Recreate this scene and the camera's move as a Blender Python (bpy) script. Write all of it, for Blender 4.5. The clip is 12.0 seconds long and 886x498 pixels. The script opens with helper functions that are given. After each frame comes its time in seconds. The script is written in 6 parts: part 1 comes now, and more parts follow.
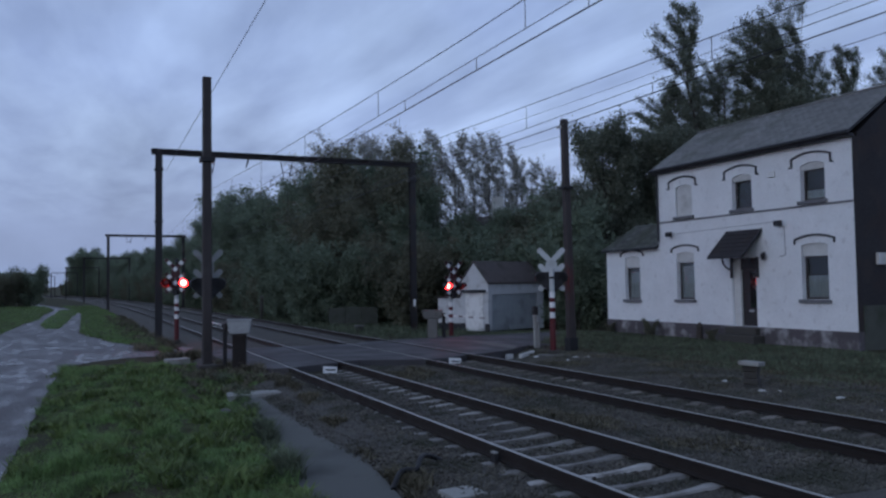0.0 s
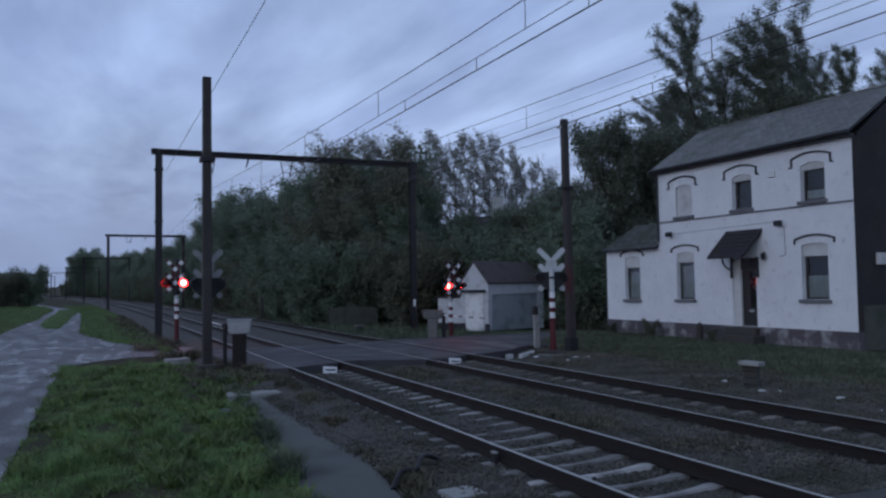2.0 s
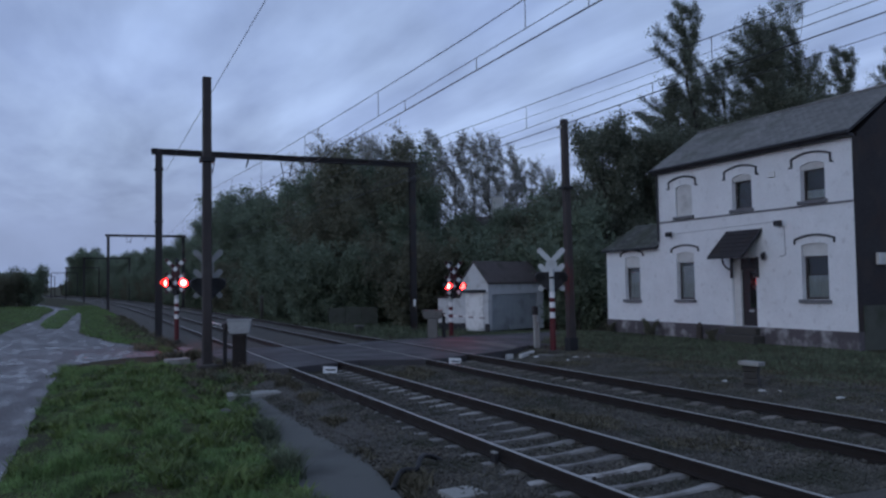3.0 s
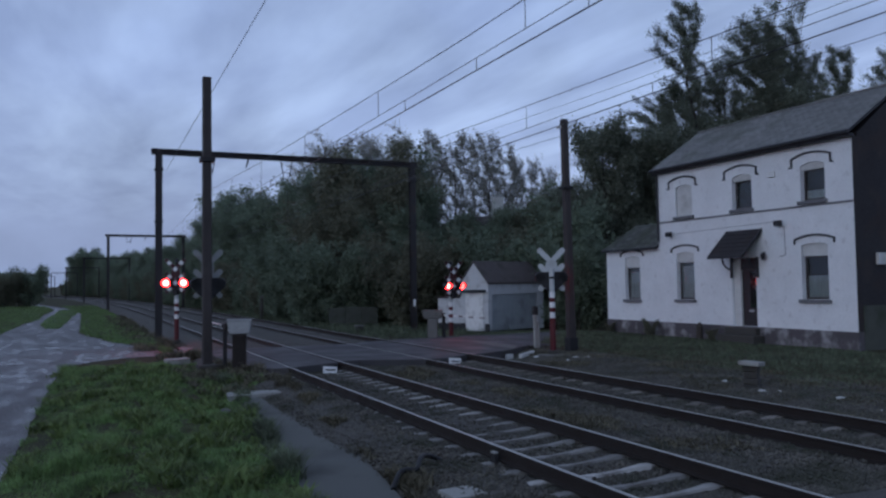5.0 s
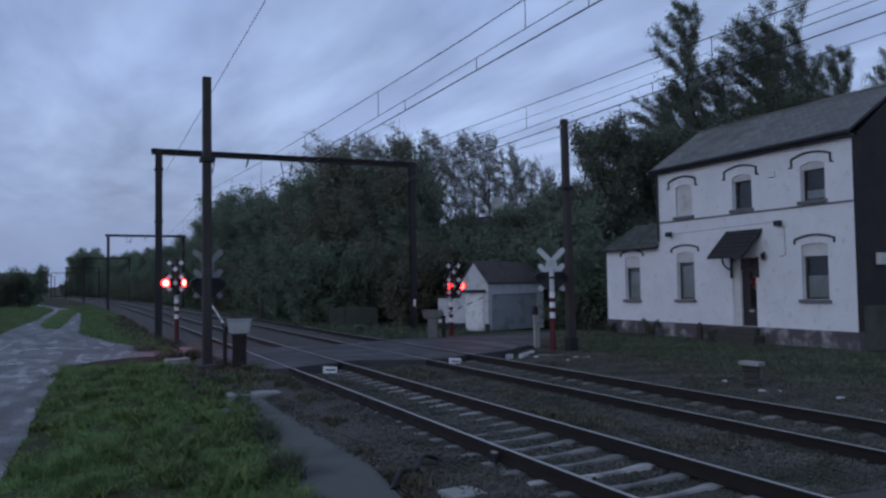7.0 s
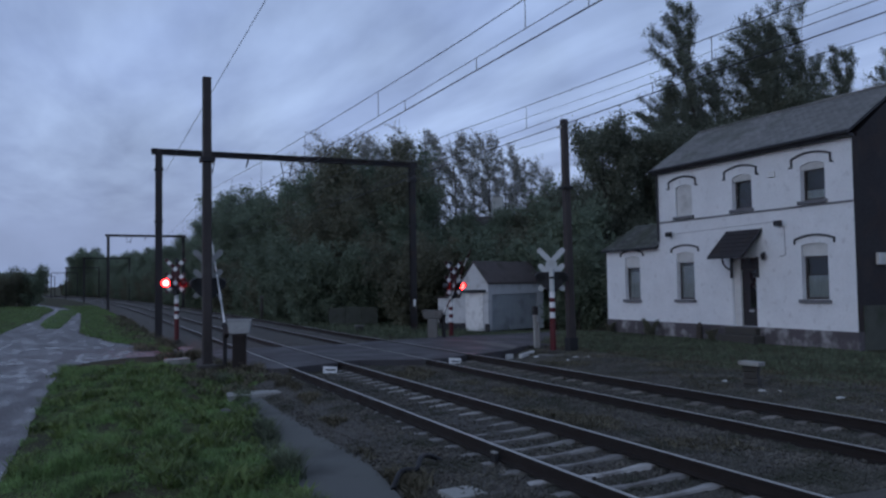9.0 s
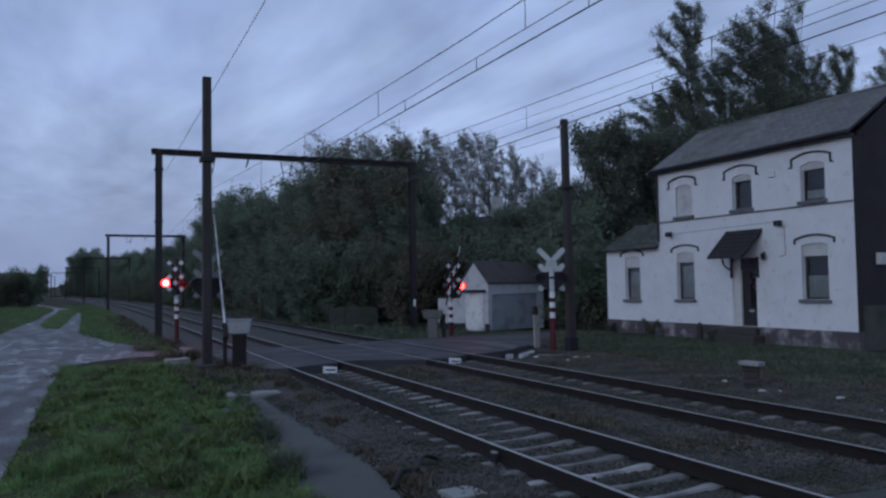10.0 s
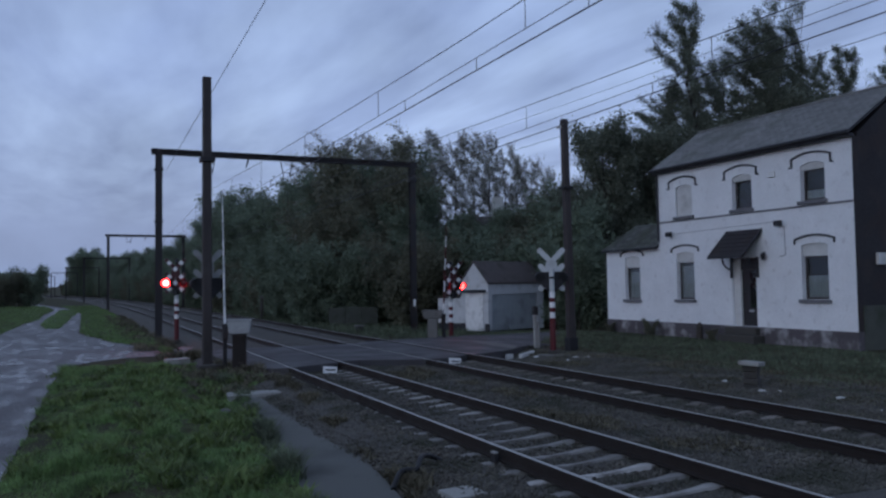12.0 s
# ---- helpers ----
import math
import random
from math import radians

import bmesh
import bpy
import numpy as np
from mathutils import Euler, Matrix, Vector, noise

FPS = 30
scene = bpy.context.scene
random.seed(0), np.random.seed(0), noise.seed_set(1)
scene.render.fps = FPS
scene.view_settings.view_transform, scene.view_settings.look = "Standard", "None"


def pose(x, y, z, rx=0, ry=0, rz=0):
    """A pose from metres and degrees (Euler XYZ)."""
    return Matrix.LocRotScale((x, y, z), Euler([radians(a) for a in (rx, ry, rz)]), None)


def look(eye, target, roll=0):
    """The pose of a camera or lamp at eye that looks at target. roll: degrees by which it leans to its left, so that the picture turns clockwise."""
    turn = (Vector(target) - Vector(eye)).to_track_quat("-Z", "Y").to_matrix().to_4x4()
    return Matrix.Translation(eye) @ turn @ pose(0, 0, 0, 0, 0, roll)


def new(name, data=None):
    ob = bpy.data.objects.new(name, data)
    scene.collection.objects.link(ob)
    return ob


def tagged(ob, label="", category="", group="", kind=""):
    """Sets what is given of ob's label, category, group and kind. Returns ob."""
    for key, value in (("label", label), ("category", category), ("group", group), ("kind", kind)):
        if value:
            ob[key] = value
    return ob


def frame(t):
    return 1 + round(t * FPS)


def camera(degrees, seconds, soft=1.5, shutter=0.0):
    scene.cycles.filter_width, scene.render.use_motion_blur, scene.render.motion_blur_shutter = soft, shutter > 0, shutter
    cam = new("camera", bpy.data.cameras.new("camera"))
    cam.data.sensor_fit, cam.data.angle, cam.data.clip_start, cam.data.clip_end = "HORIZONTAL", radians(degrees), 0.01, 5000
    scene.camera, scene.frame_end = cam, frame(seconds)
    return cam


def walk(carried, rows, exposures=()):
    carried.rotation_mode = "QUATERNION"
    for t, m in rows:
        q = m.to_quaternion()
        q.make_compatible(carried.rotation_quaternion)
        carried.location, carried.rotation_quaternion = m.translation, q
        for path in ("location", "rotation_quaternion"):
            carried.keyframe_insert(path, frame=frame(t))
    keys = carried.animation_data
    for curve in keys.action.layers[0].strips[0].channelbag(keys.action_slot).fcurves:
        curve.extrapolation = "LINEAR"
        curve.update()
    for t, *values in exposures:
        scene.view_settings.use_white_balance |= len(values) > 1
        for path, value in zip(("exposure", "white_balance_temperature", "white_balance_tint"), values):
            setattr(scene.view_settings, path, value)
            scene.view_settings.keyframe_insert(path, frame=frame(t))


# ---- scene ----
# Units: x across the tracks (to the right), y along them (ahead), z = 0 on the low rail heads.
cam = camera(58.32, 12.0, soft=2.45)
EYE = (0.0, 0.0, 2.09)
VIEW = look(EYE, (4.0949, 9.1121, 2.5491), roll=-0.835)
walk(cam, [(0.0, VIEW), (12.0, VIEW)], exposures=[(0.0, 0.02), (12.0, -0.05)])

# ---- world and sun: heavy overcast at dusk, the brighter sky behind the camera ----
SUN_AZ, SUN_EL = radians(248), radians(14)
world = bpy.data.worlds.new("dusk_sky")
scene.world = world
world.use_nodes = True
wn, wl = world.node_tree.nodes, world.node_tree.links
wn.clear()
w_out = wn.new("ShaderNodeOutputWorld")
w_bg = wn.new("ShaderNodeBackground")
w_sky = wn.new("ShaderNodeTexSky")
w_sky.sky_type, w_sky.sun_disc = "NISHITA", False
w_sky.sun_elevation, w_sky.sun_rotation = radians(4), SUN_AZ
w_sky.air_density, w_sky.dust_density = 1.5, 2.0
w_co = wn.new("ShaderNodeTexCoord")
w_sep = wn.new("ShaderNodeSeparateXYZ")
w_ramp = wn.new("ShaderNodeValToRGB")
w_ramp.color_ramp.elements[0].position, w_ramp.color_ramp.elements[0].color = 0.0, (2.6, 3.4, 5.5, 1)
w_ramp.color_ramp.elements[1].position, w_ramp.color_ramp.elements[1].color = 0.95, (1.0, 1.25, 2.1, 1)
w_mid = w_ramp.color_ramp.elements.new(0.3)
w_mid.color = (2.5, 3.4, 5.85, 1)
w_high = w_ramp.color_ramp.elements.new(0.5)
w_high.color = (2.1, 2.9, 5.0, 1)
w_map = wn.new("ShaderNodeMapping")
w_map.inputs["Scale"].default_value = (1.0, 1.0, 1.3)
w_noise = wn.new("ShaderNodeTexNoise")
w_noise.inputs["Scale"].default_value, w_noise.inputs["Detail"].default_value = 4.2, 6
w_nr = wn.new("ShaderNodeMapRange")
w_nr.inputs[1].default_value, w_nr.inputs[2].default_value = 0.3, 0.7
w_nr.inputs[3].default_value, w_nr.inputs[4].default_value = 0.7, 1.1
w_mul = wn.new("ShaderNodeMixRGB")
w_mul.blend_type, w_mul.inputs[0].default_value = "MULTIPLY", 1.0
w_mix = wn.new("ShaderNodeMixRGB")
w_mix.inputs[0].default_value = 0.9
wl.new(w_co.outputs["Generated"], w_sep.inputs[0])
wl.new(w_sep.outputs[2], w_ramp.inputs[0])
wl.new(w_co.outputs["Generated"], w_map.inputs[0])
wl.new(w_map.outputs[0], w_noise.inputs["Vector"])
wl.new(w_noise.outputs[0], w_nr.inputs[0])
wl.new(w_ramp.outputs[0], w_mul.inputs[1])
wl.new(w_nr.outputs[0], w_mul.inputs[2])
wl.new(w_sky.outputs[0], w_mix.inputs[1])
wl.new(w_mul.outputs[0], w_mix.inputs[2])
wl.new(w_mix.outputs[0], w_bg.inputs[0])
w_bg.inputs[1].default_value = 0.133
wl.new(w_bg.outputs[0], w_out.inputs[0])

sun = new("sun", bpy.data.lights.new("sun", "SUN"))
sun.data.energy, sun.data.angle, sun.data.color = 0.46, radians(50), (0.76, 0.87, 1.0)
S_DIR = Vector((math.sin(SUN_AZ) * math.cos(SUN_EL), math.cos(SUN_AZ) * math.cos(SUN_EL), math.sin(SUN_EL)))
sun.matrix_world = look(S_DIR * 50, (0, 0, 0))


# ---- materials ----
def material(name, base, rough=0.7, metal=0.0, scale=6.0, fine=60.0, vary=0.35, bump=0.3, dirt=None, dirt_amount=0.5,
             dirt_scale=1.2, coords="Object", spec=0.4, random_by="", rough_vary=0.12, depth=0.01, dirt_from=0.5, random_span=0.4):
    """A surface with colour variation at two scales, optional stains and fine relief."""
    m = bpy.data.materials.new(name)
    m.use_nodes = True
    n, l = m.node_tree.nodes, m.node_tree.links
    b = n["Principled BSDF"]
    co = n.new("ShaderNodeTexCoord")
    big, small = n.new("ShaderNodeTexNoise"), n.new("ShaderNodeTexNoise")
    big.inputs["Scale"].default_value, big.inputs["Detail"].default_value = scale, 4
    small.inputs["Scale"].default_value, small.inputs["Detail"].default_value = fine, 3
    for t in (big, small):
        l.new(co.outputs[coords], t.inputs["Vector"])
    add = n.new("ShaderNodeMath")
    add.operation = "ADD"
    l.new(big.outputs[0], add.inputs[0])
    l.new(small.outputs[0], add.inputs[1])
    span = n.new("ShaderNodeMapRange")
    span.inputs[1].default_value, span.inputs[2].default_value = 0.65, 1.35
    span.inputs[3].default_value, span.inputs[4].default_value = 1 - vary, 1 + vary
    l.new(add.outputs[0], span.inputs[0])
    value = span.outputs[0]
    if random_by:
        info = n.new("ShaderNodeObjectInfo" if random_by == "object" else "ShaderNodeNewGeometry")
        rr = n.new("ShaderNodeMapRange")
        rr.inputs[3].default_value, rr.inputs[4].default_value = 1 - random_span, 1 + random_span
        l.new(info.outputs["Random" if random_by == "object" else "Random Per Island"], rr.inputs[0])
        mm = n.new("ShaderNodeMath")
        mm.operation = "MULTIPLY"
        l.new(value, mm.inputs[0])
        l.new(rr.outputs[0], mm.inputs[1])
        value = mm.outputs[0]
    mul = n.new("ShaderNodeVectorMath")
    mul.operation = "SCALE"
    mul.inputs[0].default_value = base
    l.new(value, mul.inputs["Scale"])
    colour = mul.outputs[0]
    if dirt:
        st = n.new("ShaderNodeTexNoise")
        st.inputs["Scale"].default_value, st.inputs["Detail"].default_value = dirt_scale, 6
        l.new(co.outputs[coords], st.inputs["Vector"])
        sr = n.new("ShaderNodeMapRange")
        sr.inputs[1].default_value, sr.inputs[2].default_value = dirt_from, dirt_from + 0.2
        sr.inputs[4].default_value = dirt_amount
        l.new(st.outputs[0], sr.inputs[0])
        mx = n.new("ShaderNodeMixRGB")
        mx.inputs[2].default_value = (*dirt, 1)
        l.new(sr.outputs[0], mx.inputs[0])
        l.new(colour, mx.inputs[1])
        colour = mx.outputs[0]
    l.new(colour, b.inputs["Base Color"])
    rv = n.new("ShaderNodeMapRange")
    rv.inputs[1].default_value, rv.inputs[2].default_value = 0.35, 0.65
    rv.inputs[3].default_value, rv.inputs[4].default_value = max(0.03, rough - rough_vary), min(1, rough + rough_vary)
    l.new(big.outputs[0], rv.inputs[0])
    l.new(rv.outputs[0], b.inputs["Roughness"])
    b.inputs["Metallic"].default_value = metal
    b.inputs["Specular IOR Level"].default_value = spec
    if bump:
        bp = n.new("ShaderNodeBump")
        bp.inputs["Strength"].default_value, bp.inputs["Distance"].default_value = bump, depth
        l.new(small.outputs[0], bp.inputs["Height"])
        l.new(bp.outputs[0], b.inputs["Normal"])
    return m


def glowing(name, colour, strength):
    m = bpy.data.materials.new(name)
    m.use_nodes = True
    b = m.node_tree.nodes["Principled BSDF"]
    b.inputs["Base Color"].default_value = (*colour, 1)
    b.inputs["Emission Color"].default_value = (*colour, 1)
    b.inputs["Emission Strength"].default_value = strength
    b.inputs["Roughness"].default_value = 0.2
    return m


def glass(name):
    m = bpy.data.materials.new(name)
    m.use_nodes = True
    b = m.node_tree.nodes["Principled BSDF"]
    b.inputs["Base Color"].default_value = (0.75, 0.8, 0.82, 1)
    b.inputs["Transmission Weight"].default_value = 1.0
    b.inputs["Roughness"].default_value = 0.02
    b.inputs["IOR"].default_value = 1.45
    return m


M_SOIL = material("grassy_soil", (0.06, 0.058, 0.034), 0.9, scale=0.6, fine=14, vary=0.5, bump=0.6, dirt=(0.062, 0.05, 0.04), dirt_amount=0.6, dirt_scale=0.3, depth=0.05, spec=0.08)
M_GRASS = material("grass_blades", (0.172, 0.268, 0.1), 0.6, scale=1.3, fine=4, vary=0.6, bump=0, random_by="island", random_span=0.3, spec=0.3, dirt=(0.19, 0.17, 0.07), dirt_amount=0.65, dirt_scale=1.1, dirt_from=0.54)
M_BROADWEED = material("broad_weed_leaves", (0.145, 0.2, 0.07), 0.55, scale=1.5, fine=6, vary=0.5, bump=0, random_by="island", random_span=0.35, spec=0.35)
M_DRYGRASS = material("dull_verge_grass", (0.142, 0.168, 0.11), 0.7, scale=0.5, fine=4, vary=0.5, bump=0, random_by="island", spec=0.2)
M_GRAVEL = material("dirty_grey_gravel", (0.066, 0.062, 0.054), 0.9, scale=0.9, fine=26, vary=0.5, bump=1.0, depth=0.04, dirt=(0.04, 0.045, 0.03), dirt_amount=0.7, dirt_scale=1.1)
M_WEEDS = material("withered_brown_weeds", (0.13, 0.118, 0.085), 0.8, scale=0.8, fine=6, vary=0.5, bump=0, random_by="island", spec=0.1)
M_ASPHALT = material("wet_asphalt", (0.062, 0.059, 0.063), 0.74, scale=0.7, fine=90, vary=0.3, bump=0.35, rough_vary=0.2, dirt=(0.09, 0.085, 0.085), dirt_amount=0.35, dirt_scale=0.5)
M_PATH = material("worn_asphalt_path", (0.118, 0.122, 0.112), 0.85, scale=0.9, fine=70, vary=0.25, bump=0.35, dirt=(0.045, 0.045, 0.04), dirt_amount=0.6, dirt_scale=1.1)
M_BALLASTBED = material("ballast_bed", (0.088, 0.082, 0.074), 0.9, scale=1.2, fine=24, vary=0.5, bump=1.0, depth=0.05)
M_STONE = material("ballast_stone", (0.108, 0.1, 0.086), 0.85, scale=1.4, fine=50, vary=0.45, bump=0.3, random_by="island", random_span=0.45, dirt=(0.042, 0.046, 0.03), dirt_amount=0.85, dirt_scale=1.3, dirt_from=0.44)
M_CONCRETE = material("grey_concrete", (0.33, 0.33, 0.31), 0.75, scale=2, fine=60, vary=0.2, bump=0.3, dirt=(0.11, 0.1, 0.085), dirt_amount=0.7, dirt_scale=2.2)
M_SLEEPER = material("sleeper_concrete", (0.35, 0.34, 0.325), 0.7, scale=2.4, fine=50, vary=0.25, bump=0.35, dirt=(0.09, 0.075, 0.06), dirt_amount=0.8, dirt_scale=1.9, random_by="object")
M_SLEEPERSOILED = material("soiled_sleeper_concrete", (0.225, 0.205, 0.185), 0.8, scale=2.4, fine=50, vary=0.25, bump=0.35, dirt=(0.085, 0.07, 0.055), dirt_amount=0.7, dirt_scale=1.5, random_by="object")
M_RUST = material("rusty_rail_web", (0.024, 0.018, 0.016), 0.85, metal=0.2, scale=2, fine=40, vary=0.35, bump=0.3)
M_RAILHEAD = material("polished_rail_head", (0.5, 0.49, 0.46), 0.5, metal=0.75, scale=0.7, fine=30, vary=0.12, bump=0.03, rough_vary=0.06)
M_DARKSTEEL = material("weathered_mast_steel", (0.035, 0.033, 0.035), 0.65, metal=0.3, scale=2.2, fine=40, vary=0.35, bump=0.2, dirt=(0.07, 0.04, 0.03), dirt_amount=0.5)
M_POLE = material("tarred_timber_pole", (0.05, 0.042, 0.041), 0.8, scale=2.2, fine=30, vary=0.35, bump=0.5, dirt=(0.08, 0.07, 0.065), dirt_amount=0.4)
M_WIRE = material("dark_wire", (0.05, 0.05, 0.055), 0.5, metal=0.6, bump=0)
M_WHITEWALL = material("white_painted_brick", (0.8, 0.81, 0.82), 0.8, scale=1.6, fine=16, vary=0.07, bump=0.5, dirt=(0.4, 0.38, 0.375), dirt_amount=0.5, dirt_scale=4.2, dirt_from=0.6)
M_PLINTH = material("flaking_grey_plinth", (0.09, 0.08, 0.085), 0.85, scale=1.6, fine=26, vary=0.45, bump=0.5, dirt=(0.42, 0.41, 0.41), dirt_amount=0.75, dirt_scale=2.2, dirt_from=0.5)
M_SLATE = material("weathered_slate", (0.2, 0.2, 0.195), 0.65, scale=0.9, fine=20, vary=0.3, bump=0.4, dirt=(0.075, 0.085, 0.06), dirt_amount=0.6, dirt_scale=0.8, random_by="island", random_span=0.2)
M_SLATEMOSS = material("dark_mossy_slate", (0.085, 0.088, 0.08), 0.8, scale=0.9, fine=20, vary=0.35, bump=0.4, dirt=(0.05, 0.06, 0.035), dirt_amount=0.7, dirt_scale=0.9, random_by="island")
M_SLATEPIECE = material("weathered_slate_piece", (0.2, 0.2, 0.195), 0.65, scale=0.9, fine=20, vary=0.3, bump=0.4, dirt=(0.075, 0.085, 0.06), dirt_amount=0.6, dirt_scale=0.8, random_by="object", random_span=0.2)
M_DARKSLATE = material("dark_slate_cladding", (0.025, 0.022, 0.024), 0.75, scale=0.8, fine=18, vary=0.45, bump=0.5, dirt=(0.045, 0.03, 0.025), dirt_amount=0.7)
M_FASCIA = material("dark_painted_timber", (0.028, 0.028, 0.032), 0.6, scale=3, fine=40, vary=0.3, bump=0.2)
M_SILL = material("blue_limestone_sill", (0.15, 0.15, 0.16), 0.7, scale=4, fine=60, vary=0.25, bump=0.25)
M_DOOR = material("dark_varnished_door", (0.012, 0.011, 0.012), 0.5, rough_vary=0.06, scale=4, fine=50, vary=0.3, bump=0.1, spec=0.6)
M_DOORGLASS = material("dark_door_glass", (0.012, 0.012, 0.014), 0.035, rough_vary=0.005, scale=4, fine=30, vary=0.2, bump=0, spec=0.9)
M_FRAME = material("grey_white_window_paint", (0.62, 0.62, 0.6), 0.55, scale=4, fine=40, vary=0.12, bump=0.1, dirt=(0.25, 0.24, 0.22), dirt_amount=0.5)
M_BROWNFRAME = material("brown_window_frame", (0.05, 0.04, 0.04), 0.5, scale=4, fine=40, vary=0.2, bump=0.1)
M_CURTAIN = material("grey_net_curtain", (0.3, 0.32, 0.33), 0.9, scale=3, fine=30, vary=0.25, bump=0.2)
M_ROOM = material("dim_room_plaster", (0.05, 0.046, 0.042), 0.9, bump=0)
M_GLASS = glass("window_glass")
M_WHITEPAINT = material("white_enamel", (0.75, 0.75, 0.74), 0.45, scale=5, fine=40, vary=0.08, bump=0.1, dirt=(0.35, 0.34, 0.32), dirt_amount=0.4, dirt_scale=3)
M_REDFACE = material("dull_dark_red_enamel", (0.055, 0.012, 0.014), 0.5, scale=5, fine=40, vary=0.2, bump=0.1)
M_REDPAINT = material("red_enamel", (0.09, 0.01, 0.014), 0.45, scale=5, fine=40, vary=0.15, bump=0.1)
M_BLACKPAINT = material("black_enamel", (0.015, 0.015, 0.017), 0.5, scale=5, fine=40, vary=0.2, bump=0.05)
M_SIGNBACK = material("bare_grey_sign_metal", (0.5, 0.52, 0.52), 0.55, metal=0.2, scale=4, fine=40, vary=0.12, bump=0.1, dirt=(0.25, 0.25, 0.24), dirt_amount=0.5)
M_LIT = glowing("lit_red_lens", (1.0, 0.034, 0.026), 70.0)
M_LITRIM = glowing("lit_red_lens_rim", (1.0, 0.008, 0.01), 60.0)
# Dimmer copy of the lit lens; off-axis beam falloff is put into its glow.
M_OFFAXISDIM = glowing("red_lens_dimmed_off_axis", (1.0, 0.015, 0.014), 36.0)
# Same lamp on signals facing away, glow cut to limit red spill on the pole.
M_SPILLDIM = glowing("red_lens_dimmed_for_spill", (1.0, 0.05, 0.04), 4.5)
M_UNLIT = material("dark_red_lens", (0.12, 0.008, 0.01), 0.15, bump=0, spec=0.6)
M_BARK = material("bark", (0.06, 0.05, 0.042), 0.9, scale=1.5, fine=18, vary=0.4, bump=0.6)
M_LEAF = material("dark_leaves", (0.195, 0.24, 0.175), 0.85, scale=0.25, fine=1.2, vary=0.3, bump=0, random_by="island", random_span=0.14, spec=0.08)
M_LEAFBROWN = material("autumn_brown_leaves", (0.18, 0.182, 0.132), 0.85, scale=0.3, fine=1.2, vary=0.3, bump=0, random_by="island", random_span=0.14, spec=0.08)
M_LEAFPOPLAR = material("grey_green_poplar_leaves", (0.33, 0.325, 0.29), 0.85, scale=0.3, fine=2, vary=0.35, bump=0, random_by="island", random_span=0.3, spec=0.08)
M_LEAFTALL = material("dark_green_poplar_leaves", (0.18, 0.2, 0.155), 0.85, scale=0.3, fine=2, vary=0.35, bump=0, random_by="island", random_span=0.3, spec=0.08)
M_LIMEWASH = material("grubby_limewash", (0.52, 0.53, 0.54), 0.85, scale=1.6, fine=18, vary=0.14, bump=0.4, dirt=(0.25, 0.24, 0.23), dirt_amount=0.55, dirt_scale=2.2, dirt_from=0.52)
M_GREYDOOR = material("blue_grey_garage_doors", (0.32, 0.35, 0.365), 0.65, scale=2, fine=30, vary=0.12, bump=0.2, dirt=(0.1, 0.11, 0.12), dirt_amount=0.5)
M_SHEDROOF = material("brown_tiled_shed_roof", (0.085, 0.07, 0.068), 0.75, scale=1.2, fine=14, vary=0.35, bump=0.6, dirt=(0.03, 0.034, 0.024), dirt_amount=0.6)


def translucent(m, amount):
    """Lets light pass through thin leaves."""
    n, l = m.node_tree.nodes, m.node_tree.links
    b, out = n["Principled BSDF"], n["Material Output"]
    tr, mix = n.new("ShaderNodeBsdfTranslucent"), n.new("ShaderNodeMixShader")
    l.new(b.inputs["Base Color"].links[0].from_socket, tr.inputs[0])
    mix.inputs[0].default_value = amount
    l.new(b.outputs[0], mix.inputs[1])
    l.new(tr.outputs[0], mix.inputs[2])
    l.new(mix.outputs[0], out.inputs[0])


for leafy in (M_LEAF, M_LEAFBROWN, M_LEAFTALL):
    translucent(leafy, 0.48)
translucent(M_LEAFPOPLAR, 0.45)
for leafy in (M_GRASS, M_BROADWEED, M_DRYGRASS):
    translucent(leafy, 0.4)


def brick_relief(m):
    """Courses of painted-over brick, as relief."""
    n, l = m.node_tree.nodes, m.node_tree.links
    co, sep, add, com, br, bp = (n.new("ShaderNode" + k) for k in ("TexCoord", "SeparateXYZ", "Math", "CombineXYZ", "TexBrick", "Bump"))
    l.new(co.outputs["Object"], sep.inputs[0])
    l.new(sep.outputs[0], add.inputs[0])
    l.new(sep.outputs[1], add.inputs[1])
    l.new(add.outputs[0], com.inputs[0])
    l.new(sep.outputs[2], com.inputs[1])
    l.new(com.outputs[0], br.inputs["Vector"])
    for key, v in (("Scale", 1.0), ("Mortar Size", 0.012), ("Mortar Smooth", 0.4), ("Brick Width", 0.22), ("Row Height", 0.075)):
        br.inputs[key].default_value = v
    bp.inputs["Strength"].default_value, bp.inputs["Distance"].default_value = 0.8, 0.012
    bp.invert = True
    l.new(br.outputs["Fac"], bp.inputs["Height"])
    old = n["Bump"]
    l.new(bp.outputs[0], old.inputs["Normal"])


brick_relief(M_WHITEWALL)


